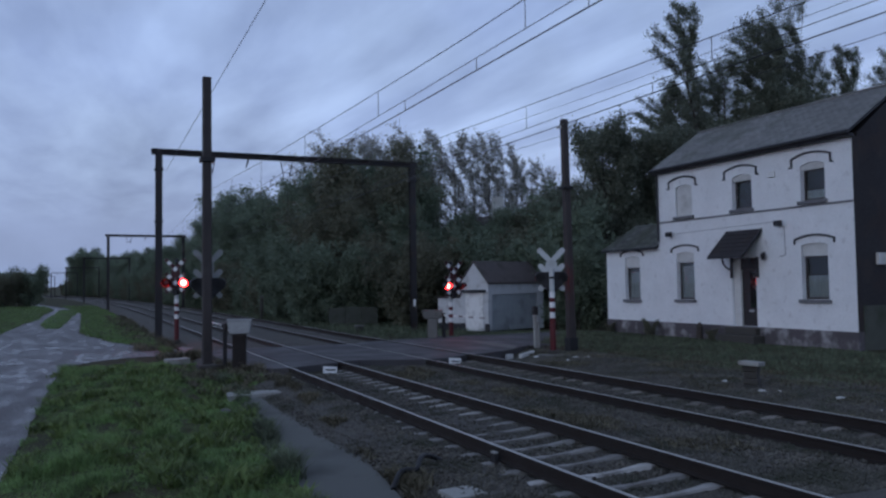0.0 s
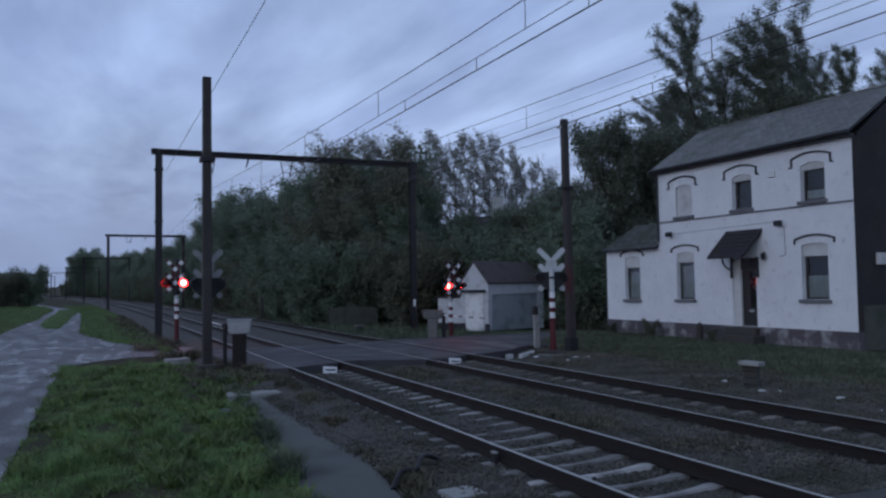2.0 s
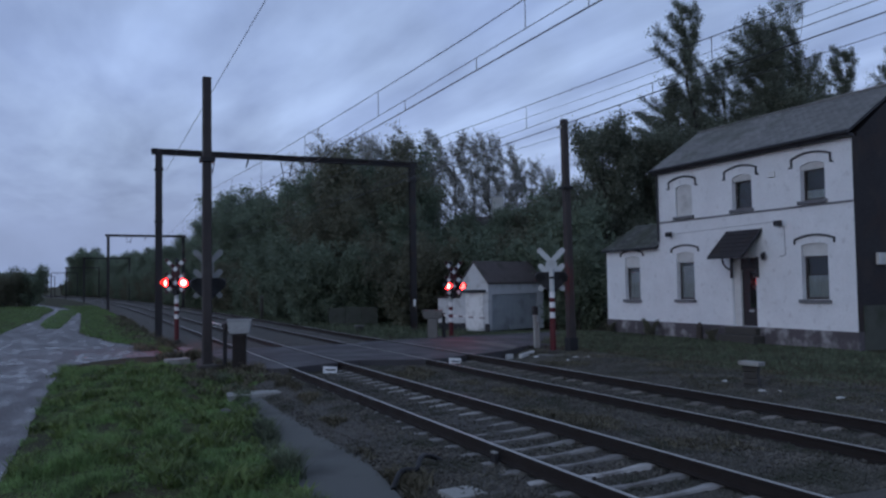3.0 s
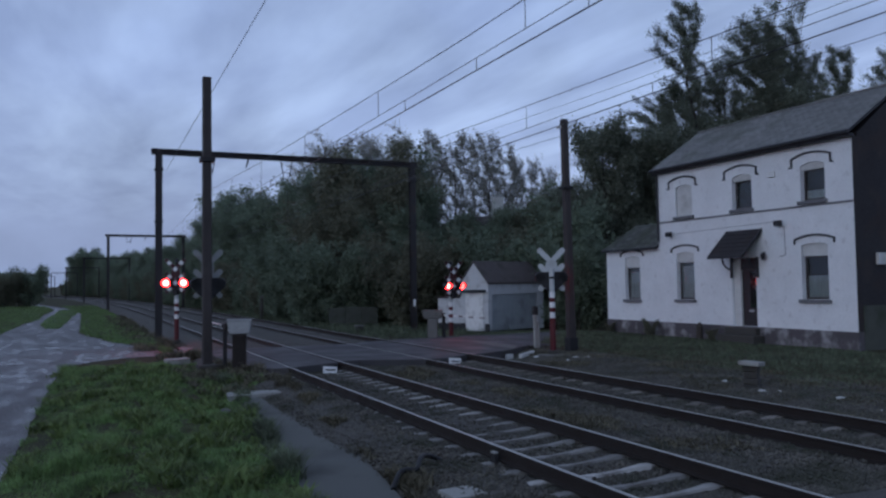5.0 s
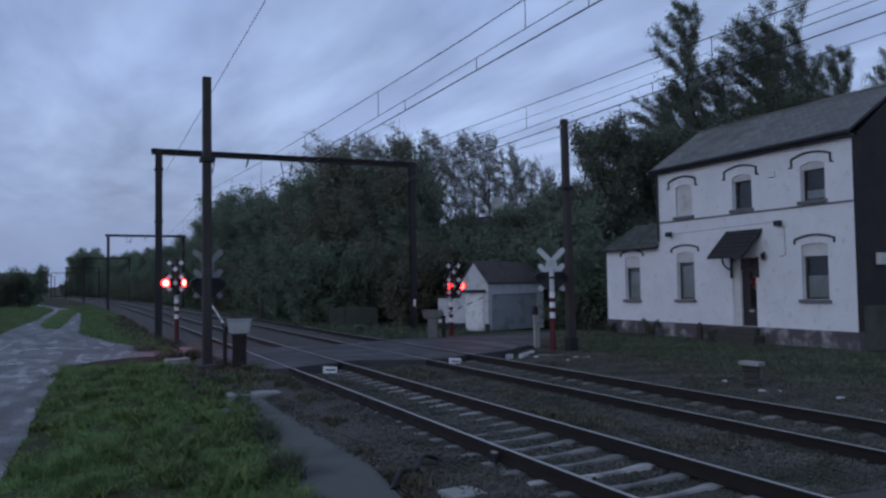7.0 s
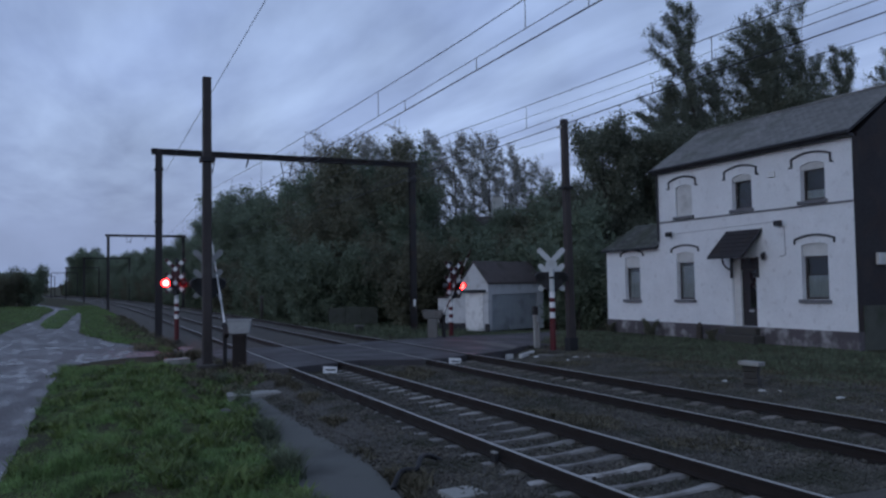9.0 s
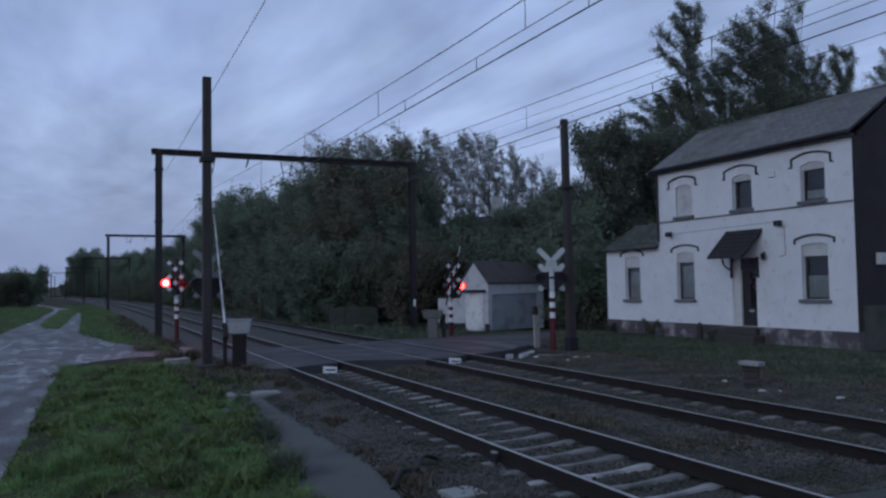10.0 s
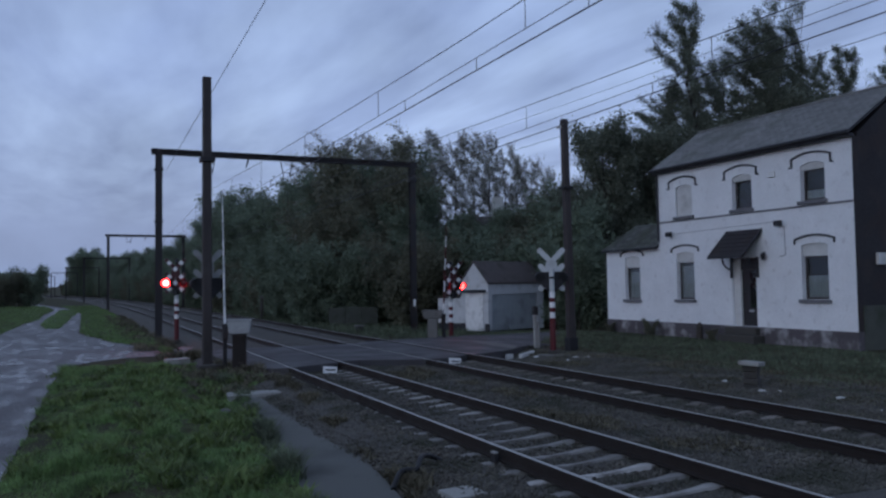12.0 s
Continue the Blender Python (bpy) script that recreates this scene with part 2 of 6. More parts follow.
def muddy(name):
    """Wet gravelly mud whose hollows hold still water."""
    m = material(name, (0.1, 0.092, 0.094), 0.62, rough_vary=0.14, scale=1.6, fine=12, vary=0.65, bump=1.0, depth=0.06)
    n, l = m.node_tree.nodes, m.node_tree.links
    b = n["Principled BSDF"]
    co, mp, no, rg = n.new("ShaderNodeTexCoord"), n.new("ShaderNodeMapping"), n.new("ShaderNodeTexNoise"), n.new("ShaderNodeMapRange")
    mp.inputs["Scale"].default_value = (1.0, 0.36, 1.0)
    no.inputs["Scale"].default_value, no.inputs["Detail"].default_value = 1.9, 9
    no.inputs["Roughness"].default_value = 0.62
    rg.inputs[1].default_value, rg.inputs[2].default_value = 0.45, 0.69
    l.new(co.outputs["Object"], mp.inputs[0])
    l.new(mp.outputs[0], no.inputs["Vector"])
    l.new(no.outputs[0], rg.inputs[0])
    water = n.new("ShaderNodeBsdfPrincipled")
    water.inputs["Base Color"].default_value = (0.03, 0.027, 0.024, 1)
    water.inputs["Roughness"].default_value = 0.26
    mix = n.new("ShaderNodeMixShader")
    out = n["Material Output"]
    l.new(rg.outputs[0], mix.inputs[0])
    l.new(b.outputs[0], mix.inputs[1])
    l.new(water.outputs[0], mix.inputs[2])
    l.new(mix.outputs[0], out.inputs[0])
    return m


M_MUD = muddy("wet_mud_with_puddles")
M_PALERENDER = material("pale_lime_render", (0.62, 0.62, 0.59), 0.85, scale=1.5, fine=30, vary=0.15, bump=0.3, dirt=(0.35, 0.34, 0.31), dirt_amount=0.4, dirt_scale=1.5)
M_OLDCONCRETE = material("dirty_old_concrete", (0.17, 0.165, 0.155), 0.85, scale=3, fine=50, vary=0.3, bump=0.4, dirt=(0.07, 0.065, 0.055), dirt_amount=0.7, dirt_scale=3)
M_DARKCONCRETE = material("dark_damp_concrete", (0.06, 0.056, 0.05), 0.85, scale=3, fine=50, vary=0.3, bump=0.4)
M_MOSSCONCRETE = material("mossy_concrete", (0.075, 0.08, 0.066), 0.9, scale=2, fine=40, vary=0.4, bump=0.4, dirt=(0.035, 0.045, 0.025), dirt_amount=0.8, dirt_scale=1.6)
# Darker copy of the sign metal: dimness against lamp glare painted into the colour.
M_DIMBACK = material("sign_metal_painted_dim", (0.27, 0.28, 0.28), 0.6, metal=0.2, scale=4, fine=40, vary=0.15, bump=0.1, dirt=(0.14, 0.14, 0.13), dirt_amount=0.6)
M_GREYCASING = material("grey_cabinet_paint", (0.36, 0.37, 0.37), 0.6, scale=4, fine=40, vary=0.12, bump=0.1, dirt=(0.16, 0.15, 0.14), dirt_amount=0.6, dirt_scale=3)
M_RUBBER = material("black_crossing_rubber", (0.018, 0.018, 0.02), 0.6, scale=4, fine=50, vary=0.3, bump=0.3)


# ---- building helpers ----
def mesh_of(name, verts, faces, mats, smooth=False, face_mats=None):
    me = bpy.data.meshes.new(name)
    me.from_pydata([tuple(v) for v in verts], [], [tuple(f) for f in faces])
    for m in (mats if isinstance(mats, (list, tuple)) else [mats]):
        me.materials.append(m)
    if smooth:
        me.polygons.foreach_set("use_smooth", [True] * len(me.polygons))
    if face_mats is not None:
        me.polygons.foreach_set("material_index", list(face_mats))
    me.update()
    return me


def put(name, me, parent=None, at=None, label=""):
    ob = new(name, me)
    if parent is not None:
        ob.parent = parent
    if at is not None:
        ob.matrix_basis = at
    return tagged(ob, label)


def part(name, bm, material_, parent=None, label="", at=None, smooth=False):
    me = bpy.data.meshes.new(name)
    bm.normal_update()
    bm.to_mesh(me)
    bm.free()
    me.materials.append(material_)
    if smooth:
        me.polygons.foreach_set("use_smooth", [True] * len(me.polygons))
    return put(name, me, parent, at, label)


def thing(name, m, label, category, group="", kind=""):
    ob = new(name)
    ob.matrix_basis = m
    return tagged(ob, label, category, group, kind)


def box(x0, x1, y0, y1, z0, z1, bevel=0.0, bm=None, turn=None):
    bm = bm or bmesh.new()
    m = Matrix.Translation(((x0 + x1) / 2, (y0 + y1) / 2, (z0 + z1) / 2))
    if turn is not None:
        m = m @ turn
    made = bmesh.ops.create_cube(bm, size=1.0, matrix=m @ Matrix.Diagonal((abs(x1 - x0), abs(y1 - y0), abs(z1 - z0), 1)))
    if bevel:
        edges = list({e for v in made["verts"] for e in v.link_edges})
        bmesh.ops.bevel(bm, geom=edges, offset=bevel, segments=2, affect="EDGES", profile=0.5)
    return bm


def rod(p0, p1, r0, r1=None, seg=10, bm=None):
    bm = bm or bmesh.new()
    p0, p1 = Vector(p0), Vector(p1)
    r1 = r0 if r1 is None else r1
    m = Matrix.Translation((p0 + p1) / 2) @ (p1 - p0).to_track_quat("Z", "Y").to_matrix().to_4x4()
    bmesh.ops.create_cone(bm, cap_ends=True, segments=seg, radius1=r0, radius2=r1, depth=(p1 - p0).length, matrix=m)
    return bm


def plate(points, thick, axis="y", bm=None):
    """A flat plate: an outline in the x-z plane (axis y) or the y-z plane (axis x), thickened along the axis about 0."""
    bm = bm or bmesh.new()
    k = len(points)
    def at(a, b, d):
        return (a, d, b) if axis == "y" else (d, a, b)
    front = [bm.verts.new(at(a, b, -thick / 2)) for a, b in points]
    back = [bm.verts.new(at(a, b, thick / 2)) for a, b in points]
    bm.faces.new(front)
    bm.faces.new(back[::-1])
    for i in range(k):
        bm.faces.new((front[i], back[i], back[(i + 1) % k], front[(i + 1) % k]))
    bmesh.ops.recalc_face_normals(bm, faces=bm.faces[:])
    return bm


def smoothstep(a, b, x):
    t = min(1.0, max(0.0, (x - a) / (b - a)))
    return t * t * (3 - 2 * t)


# ---- plan ----
GAUGE, CANT = 1.504, 0.04
T1, T2 = 4.889, 8.861            # low rails of the two tracks
SLEEPERS1, SLEEPERS2 = (8.56, 0.575), (9.14, 0.585)   # one sleeper's place and the step to the next
CURVE0, CURVE2R = 41.0, 5500.0   # the line bends to the left beyond the crossing
ROAD0, ROAD1 = 21.4, 28.6        # the level crossing
XH = 21.6                        # the station house front


def front_edge(x):
    """Where the asphalt of the crossing begins."""
    return float(np.interp(x, [3.0, 3.8, 4.25, 4.6, 5.6, 7.15, 9.1, 10.8, 12.6, 14.6], [27.2, 25.6, 21.6, 20.7, 20.8, 21.5, 20.8, 21.4, 22.7, 24.9]))


def back_edge(x):
    return float(np.interp(x, [2.4, 3.0, 4.5, 6.4, 8.7, 11.0, 12.3, 14.6], [34.5, 33.0, 28.6, 27.6, 28.2, 29.1, 29.4, 30.5]))


def bend(y):
    return -max(0.0, y - CURVE0) ** 2 / CURVE2R


def ground_height(x, y):
    z = -0.36 + 0.03 * noise.noise((x * 0.5, y * 0.5, 0))
    u = x - bend(y)
    z += 0.16 * smoothstep(11.5, 14.0, u) * (1 - smoothstep(29, 40, y))
    z += 0.10 * smoothstep(14, 20, u) * (1 - smoothstep(29, 40, y))
    grass = smoothstep(-1.1, 0.2, u) * (1 - smoothstep(1.6, 2.9, u)) * (1 - smoothstep(24, 29, y))
    z += grass * (0.16 + 0.07 * noise.noise((x * 1.5, y * 1.1, 6)))
    z += 0.55 * smoothstep(9, 1, y) * smoothstep(4.2, 2.0, x) * smoothstep(-6, -2, x)
    z += 6.0 * smoothstep(28, 70, u) * smoothstep(28, 60, y)
    z -= 0.1 * smoothstep(14.5, 16.5, u) * smoothstep(32, 35, y) * (1 - smoothstep(46, 52, y))
    if x > 26:
        z += 2.5 * smoothstep(30, 60, x) * (1 - smoothstep(28, 60, y))
    return z


# ---- ground ----
def build_ground():
    def spread(near, far, step, lo, hi):
        vals = list(np.arange(lo, hi + 0.01, step))
        d, a = step, hi
        while a < far:
            d *= 1.35
            a += d
            vals.append(a)
        d, a = step, lo
        while a > near:
            d *= 1.35
            a -= d
            vals.insert(0, a)
        return vals
    xs, ys = spread(-3000, 3000, 0.6, -10, 34), spread(-2000, 4000, 0.8, -6, 70)
    verts = [(x, y, ground_height(x, y)) for y in ys for x in xs]
    k = len(xs)
    faces = [(j * k + i, j * k + i + 1, (j + 1) * k + i + 1, (j + 1) * k + i) for j in range(len(ys) - 1) for i in range(k - 1)]
    tagged(new("ground", mesh_of("ground", verts, faces, M_SOIL, True)), "damp dark grassy ground of the railway verge", "ground", kind="structure")


def strip(name, mat, rows, lift, label, cat, cols=8):
    """A sheet draped over the ground between left and right edges given as rows of (y, x_left, x_right)."""
    verts, faces = [], []
    for y, xa, xb in rows:
        for i in range(cols + 1):
            x = xa + (xb - xa) * i / cols
            verts.append((x, y, lift(x, y)))
    k = cols + 1
    for j in range(len(rows) - 1):
        for i in range(cols):
            faces.append((j * k + i, j * k + i + 1, (j + 1) * k + i + 1, (j + 1) * k + i))
    return tagged(new(name, mesh_of(name, verts, faces, mat, True)), label, cat, kind="structure")


def fine_rows(keys, step=0.4):
    rows = []
    ks = [k[0] for k in keys]
    for y in np.arange(ks[0], ks[-1] + 1e-6, step):
        a = np.interp(y, ks, [k[1] for k in keys])
        b = np.interp(y, ks, [k[2] for k in keys])
        w = 0.08
        rows.append((y, a + w * noise.noise((3.1, y * 0.9, 0)), b + w * noise.noise((7.7, y * 0.9, 0))))
    return rows


build_ground()


# ---- tracks ----
RAIL_PROFILE = [(-0.07, -0.165), (0.07, -0.165), (0.07, -0.152), (0.012, -0.135), (0.009, -0.045), (0.034, -0.033),
                (0.034, -0.006), (0.028, 0.0), (-0.028, 0.0), (-0.034, -0.006), (-0.034, -0.033), (-0.009, -0.045), (-0.012, -0.135), (-0.07, -0.152)]


def track_rows(y0, y1):
    ys = list(np.arange(y0, min(y1, 60), 3.0)) + list(np.arange(max(60, y0), y1 + 1, 6.0))
    return ys


def rail_mesh(x, z):
    ys, k = track_rows(-20, 480), len(RAIL_PROFILE)
    verts, faces, mats = [], [], []
    for y in ys:
        verts += [(x + bend(y) + a, y, z + b) for a, b in RAIL_PROFILE]
    for j in range(len(ys) - 1):
        for i in range(k):
            faces.append((j * k + i, (j + 1) * k + i, (j + 1) * k + (i + 1) % k, j * k + (i + 1) % k))
            mats.append(1 if i in (7,) else 0)
    return mesh_of("rail", verts, faces, [M_RUST, M_RAILHEAD], False, mats)


def sleeper_mesh(mat):
    """A concrete sleeper with raised, sloping rail seats and a lower middle."""
    xs = [-0.52, -0.46, -0.2, 0.16, 0.3, 0.46, 0.75, 1.04, 1.2, 1.34, 1.7, 1.96, 2.02]
    tops = [-0.03, 0.0, 0.012, 0.012, 0.004, -0.006, -0.014, -0.006, 0.004, 0.012, 0.012, 0.0, -0.03]
    half = [0.065, 0.068, 0.07, 0.066, 0.05, 0.042, 0.04, 0.042, 0.05, 0.066, 0.07, 0.068, 0.065]
    verts, faces = [], []
    for x, t, w in zip(xs, tops, half):
        verts += [(x, -w - 0.055, -0.2), (x, -w, t), (x, w, t), (x, w + 0.055, -0.2)]
    for j in range(len(xs) - 1):
        for i in range(3):
            faces.append((j * 4 + i, j * 4 + i + 1, (j + 1) * 4 + i + 1, (j + 1) * 4 + i))
    faces += [(0, 3, 2, 1), tuple(len(verts) - 4 + i for i in range(4))]
    return mesh_of("sleeper", verts, faces, mat)


SLEEPER, SLEEPER_SOILED = sleeper_mesh(M_SLEEPER), sleeper_mesh(M_SLEEPERSOILED)


def railway_track(x, label, y, step, cant=CANT, kind=SLEEPER):
    t = thing("railway_track", Matrix.Identity(4), label, "railway track", "parallel tracks", "structure")
    put("rail", rail_mesh(x, 0.0), t, None, "rusty rail with a shiny worn head")
    put("rail", rail_mesh(x + GAUGE, cant), t, None, "rusty rail with a shiny worn head")
    tilt = math.degrees(math.atan2(cant, GAUGE))
    while y < 120:
        if not front_edge(x) + 0.1 < y < back_edge(x) - 0.1:
            put("sleeper", kind, t, pose(x + bend(y), y + random.uniform(-0.02, 0.02), -0.185, 0, -tilt, random.uniform(-0.6, 0.6)))
        y += step
    return t


BALLAST_PROFILE = [(2.9, -0.46), (3.7, -0.25), (4.25, -0.2), (4.52, -0.182), (4.62, -0.2), (4.76, -0.2), (5, -0.217), (6.2, -0.19), (6.6, -0.135), (7.6, -0.17), (8.6, -0.165), (9, -0.17), (9.75, -0.132), (9.95, -0.157), (10.25, -0.155), (10.6, -0.13), (11.1, -0.16), (11.6, -0.24), (12.6, -0.42)]


def ballast_lift(u, y):
    """Beyond the nearest stretch the ballast lies higher between the rails of the left track."""
    return 0.05 * smoothstep(9.0, 13.0, y) * smoothstep(4.85, 5.0, u) * (1 - 0.55 * smoothstep(5.3, 6.1, u)) * (1 - smoothstep(6.2, 6.6, u)) + 0.035 * smoothstep(9.0, 12.0, y) * smoothstep(4.0, 4.3, u) * (1 - smoothstep(4.5, 4.6, u) * (1 - smoothstep(11.5, 13.0, y))) * (1 - smoothstep(4.7, 4.8, u))


def surface_height(x, y):
    """The ground, or the ballast where it lies higher."""
    u = x - bend(y)
    z = ground_height(x, y)
    if 2.9 < u < 12.6:
        z = max(z, float(np.interp(u, [p[0] for p in BALLAST_PROFILE], [p[1] for p in BALLAST_PROFILE])) + ballast_lift(u, y))
    return z


def ballast():
    verts, faces = [], []
    ys = [y for y in track_rows(-20, 480)]
    prof = BALLAST_PROFILE
    fine = list(np.arange(-20, 60, 0.5)) + [y for y in ys if y > 60]
    for y in fine:
        for a, b in prof:
            verts.append((a + bend(y) + (0.15 * noise.noise((a, y * 0.4, 2)) if a in (2.9, 12.6) else 0), y, b + ballast_lift(a, y) + 0.03 * noise.noise((a * 2, y * 1.3, 5)) + (0.035 * smoothstep(29, 31, y) if 4 < a < 11 else 0)))
    k = len(prof)
    for j in range(len(fine) - 1):
        for i in range(k - 1):
            faces.append((j * k + i, j * k + i + 1, (j + 1) * k + i + 1, (j + 1) * k + i))
    tagged(new("ballast_bed", mesh_of("ballast_bed", verts, faces, M_BALLASTBED, True)), "grey brown bed of crushed ballast under the tracks", "ballast", kind="structure")


railway_track(T1, "canted railway track on pale concrete sleepers with shiny rails", SLEEPERS1[0] - 50 * SLEEPERS1[1], SLEEPERS1[1])
railway_track(T2, "railway track with rusty rails on half-buried concrete sleepers", SLEEPERS2[0] - 48 * SLEEPERS2[1], SLEEPERS2[1], 0.06, SLEEPER_SOILED)
ballast()


# ---- roads and paths ----
def road_height(x, y):
    u = x - bend(y)
    z = np.interp(u, [-8, 2.5, 4.0, T1, T1 + GAUGE, T2, T2 + GAUGE, 12.0, 14.5, 20, 60], [-0.3, -0.22, -0.05, 0.004, CANT + 0.004, 0.004, CANT + 0.004, 0.0, -0.06, -0.2, -0.2])
    return float(z)


def level_crossing():
    xs = [3.8, 4.05, 4.25, 4.5, T1 - 0.045, T1 + 0.09, 5.4, 5.9, T1 + GAUGE - 0.09, T1 + GAUGE + 0.045, 7.0, 8.0, T2 - 0.045, T2 + 0.09, 9.3, 9.8, T2 + GAUGE - 0.09, T2 + GAUGE + 0.045, 11.0, 12.0, 13.0, 14.5]
    grooves = {4, 8, 12, 16}
    verts, faces = [], []
    ny = 12
    for j in range(ny + 1):
        for i, x in enumerate(xs):
            y0 = front_edge(x) + 0.1 * noise.noise((x * 1.9, 1, 1))
            y1 = back_edge(x)
            y = y0 + (y1 - y0) * j / ny
            verts.append((x, y, road_height(x, y) - 0.006 + 0.012 * noise.noise((x, y, 3))))
    k = len(xs)
    for j in range(ny):
        for i in range(k - 1):
            if i not in grooves:
                faces.append((j * k + i, j * k + i + 1, (j + 1) * k + i + 1, (j + 1) * k + i))
    n0 = len(verts)
    for i in range(k - 1):      # the broken front edge of the slab
        if i in grooves:
            continue
        a, b = verts[i], verts[i + 1]
        verts += [a, b, (b[0], b[1] + 0.03, b[2] - 0.3), (a[0], a[1] + 0.03, a[2] - 0.3)]
        faces.append((n0 + 3, n0 + 2, n0 + 1, n0))
        n0 += 4
    tagged(new("road", mesh_of("road", verts, faces, M_ASPHALT)), "damp patched asphalt of the level crossing between the rails", "road", kind="structure")


level_crossing()
strip("dirt_track", M_MUD, fine_rows([(-20, -6.2, -1.6), (4, -6.0, -1.1), (13.7, -5.2, -0.95), (20.7, -4.8, -0.82), (28, -4.2, -0.7), (30.2, -4.2, 0.5), (31.2, -4.2, 3.5), (33, -4.3, 3.9), (34.6, -4.4, 3.4), (36.5, -4.4, 2.2), (40, -4.5, 1.1), (49.5, -4.4, -0.4), (58.5, -4.41, -0.41), (70, -4.0, -0.4), (90, -3.9, -0.5), (112, -3.7, -1.6), (130, -5.0, -3.6), (200, -14, -12.4)], 0.7),
      lambda x, y: surface_height(x, y) + 0.025, "wet rutted dirt road with puddles beside the line", "dirt road")
strip("path", M_PATH, fine_rows([(-20, 1.4, 2.5), (3, 1.6, 2.8), (8.5, 2.2, 3.3), (9.4, 2.24, 3.38), (10.7, 2.3, 3.53), (12.6, 2.58, 3.66), (13.8, 2.7, 3.72), (17.6, 3.0, 4.1), (18.2, 3.05, 4.15)], 0.3),
      lambda x, y: max(-0.3, ground_height(x, y) + 0.02 if y < 7.5 else -1) + 0.01 * noise.noise((x * 2, y * 2, 0)), "worn grey asphalt footpath beside the track", "path")
strip("gravel_verge", M_GRAVEL, fine_rows([(-12, 12.0, 13.9), (6, 12.0, 13.9), (12, 12.1, 14.2), (16, 12.1, 14.6), (20, 12.2, 15.2), (24, 12.4, 15.4), (25, 12.6, 15.0)], 0.5),
      lambda x, y: ground_height(x, y) + 0.02, "dirty grey gravel beside the far track", "gravel")
# Bright sheen of wet asphalt, laid on as a strip in a paler material.
strip("wet_sheen_strip", M_OLDCONCRETE, [(y, float(np.interp(y, [23.0, 24.0, 25.5, 27.2], [12.75, 12.8, 12.95, 13.3])), float(np.interp(y, [23.0, 24.0, 25.5, 27.2], [12.85, 13.55, 13.65, 13.6]))) for y in np.arange(23.0, 27.3, 0.3)],
      lambda x, y: max(ground_height(x, y) + 0.034, road_height(x, y)) + 0.012, "strip of wet asphalt, its pale sheen put in as colour", "edging", 4)
strip("side_road", M_ASPHALT, [(y, 12.6 + 0.1 * (y - 22), 15.5 + 0.9 * max(0, y - 26)) for y in np.arange(24.5, 32, 0.5)],
      lambda x, y: max(ground_height(x, y) + 0.03, road_height(x, y) - 0.03), "damp asphalt lane leading away to the outbuilding", "lane")


# ---- station house ----
H_Y0, H_Y1, A_Y1 = 17.08, 26.26, 29.92
EAVE, RIDGE, RIDGE_X, BACK_X = 6.55, 8.42, 24.0, 26.4


def arch_top(yc, w, z1, rise, k=6):
    return [(yc + w / 2 - w * i / k, z1 + rise * (1 - (2 * i / k - 1) ** 2)) for i in range(k + 1)]


def opening_loop(yc, w, z0, z1, rise):
    return [(yc - w / 2, z0), (yc + w / 2, z0)] + arch_top(yc, w, z1, rise)


def holed_wall(name, outline, loops, x, depth, mat, parent, label=""):
    """A wall in the y-z plane with real openings and reveals that go depth metres in."""
    bm = bmesh.new()
    edges = []
    for loop in [outline, *loops]:
        vs = [bm.verts.new((x, a, b)) for a, b in loop]
        edges += [bm.edges.new((vs[i], vs[(i + 1) % len(vs)])) for i in range(len(vs))]
    bmesh.ops.triangle_fill(bm, use_beauty=True, use_dissolve=False, edges=edges)
    for f in bm.faces:
        f.normal_update()
        if f.normal.x > 0:
            f.normal_flip()
    inner = []
    for loop in [outline, *loops]:
        a = [bm.verts.new((x, p, q)) for p, q in loop]
        b = [bm.verts.new((x + depth, p, q)) for p, q in loop]
        for i in range(len(loop)):
            j = (i + 1) % len(loop)
            bm.faces.new((a[i], a[j], b[j], b[i]))
    bmesh.ops.remove_doubles(bm, verts=bm.verts[:], dist=0.0005)
    return part(name, bm, mat, parent, label)


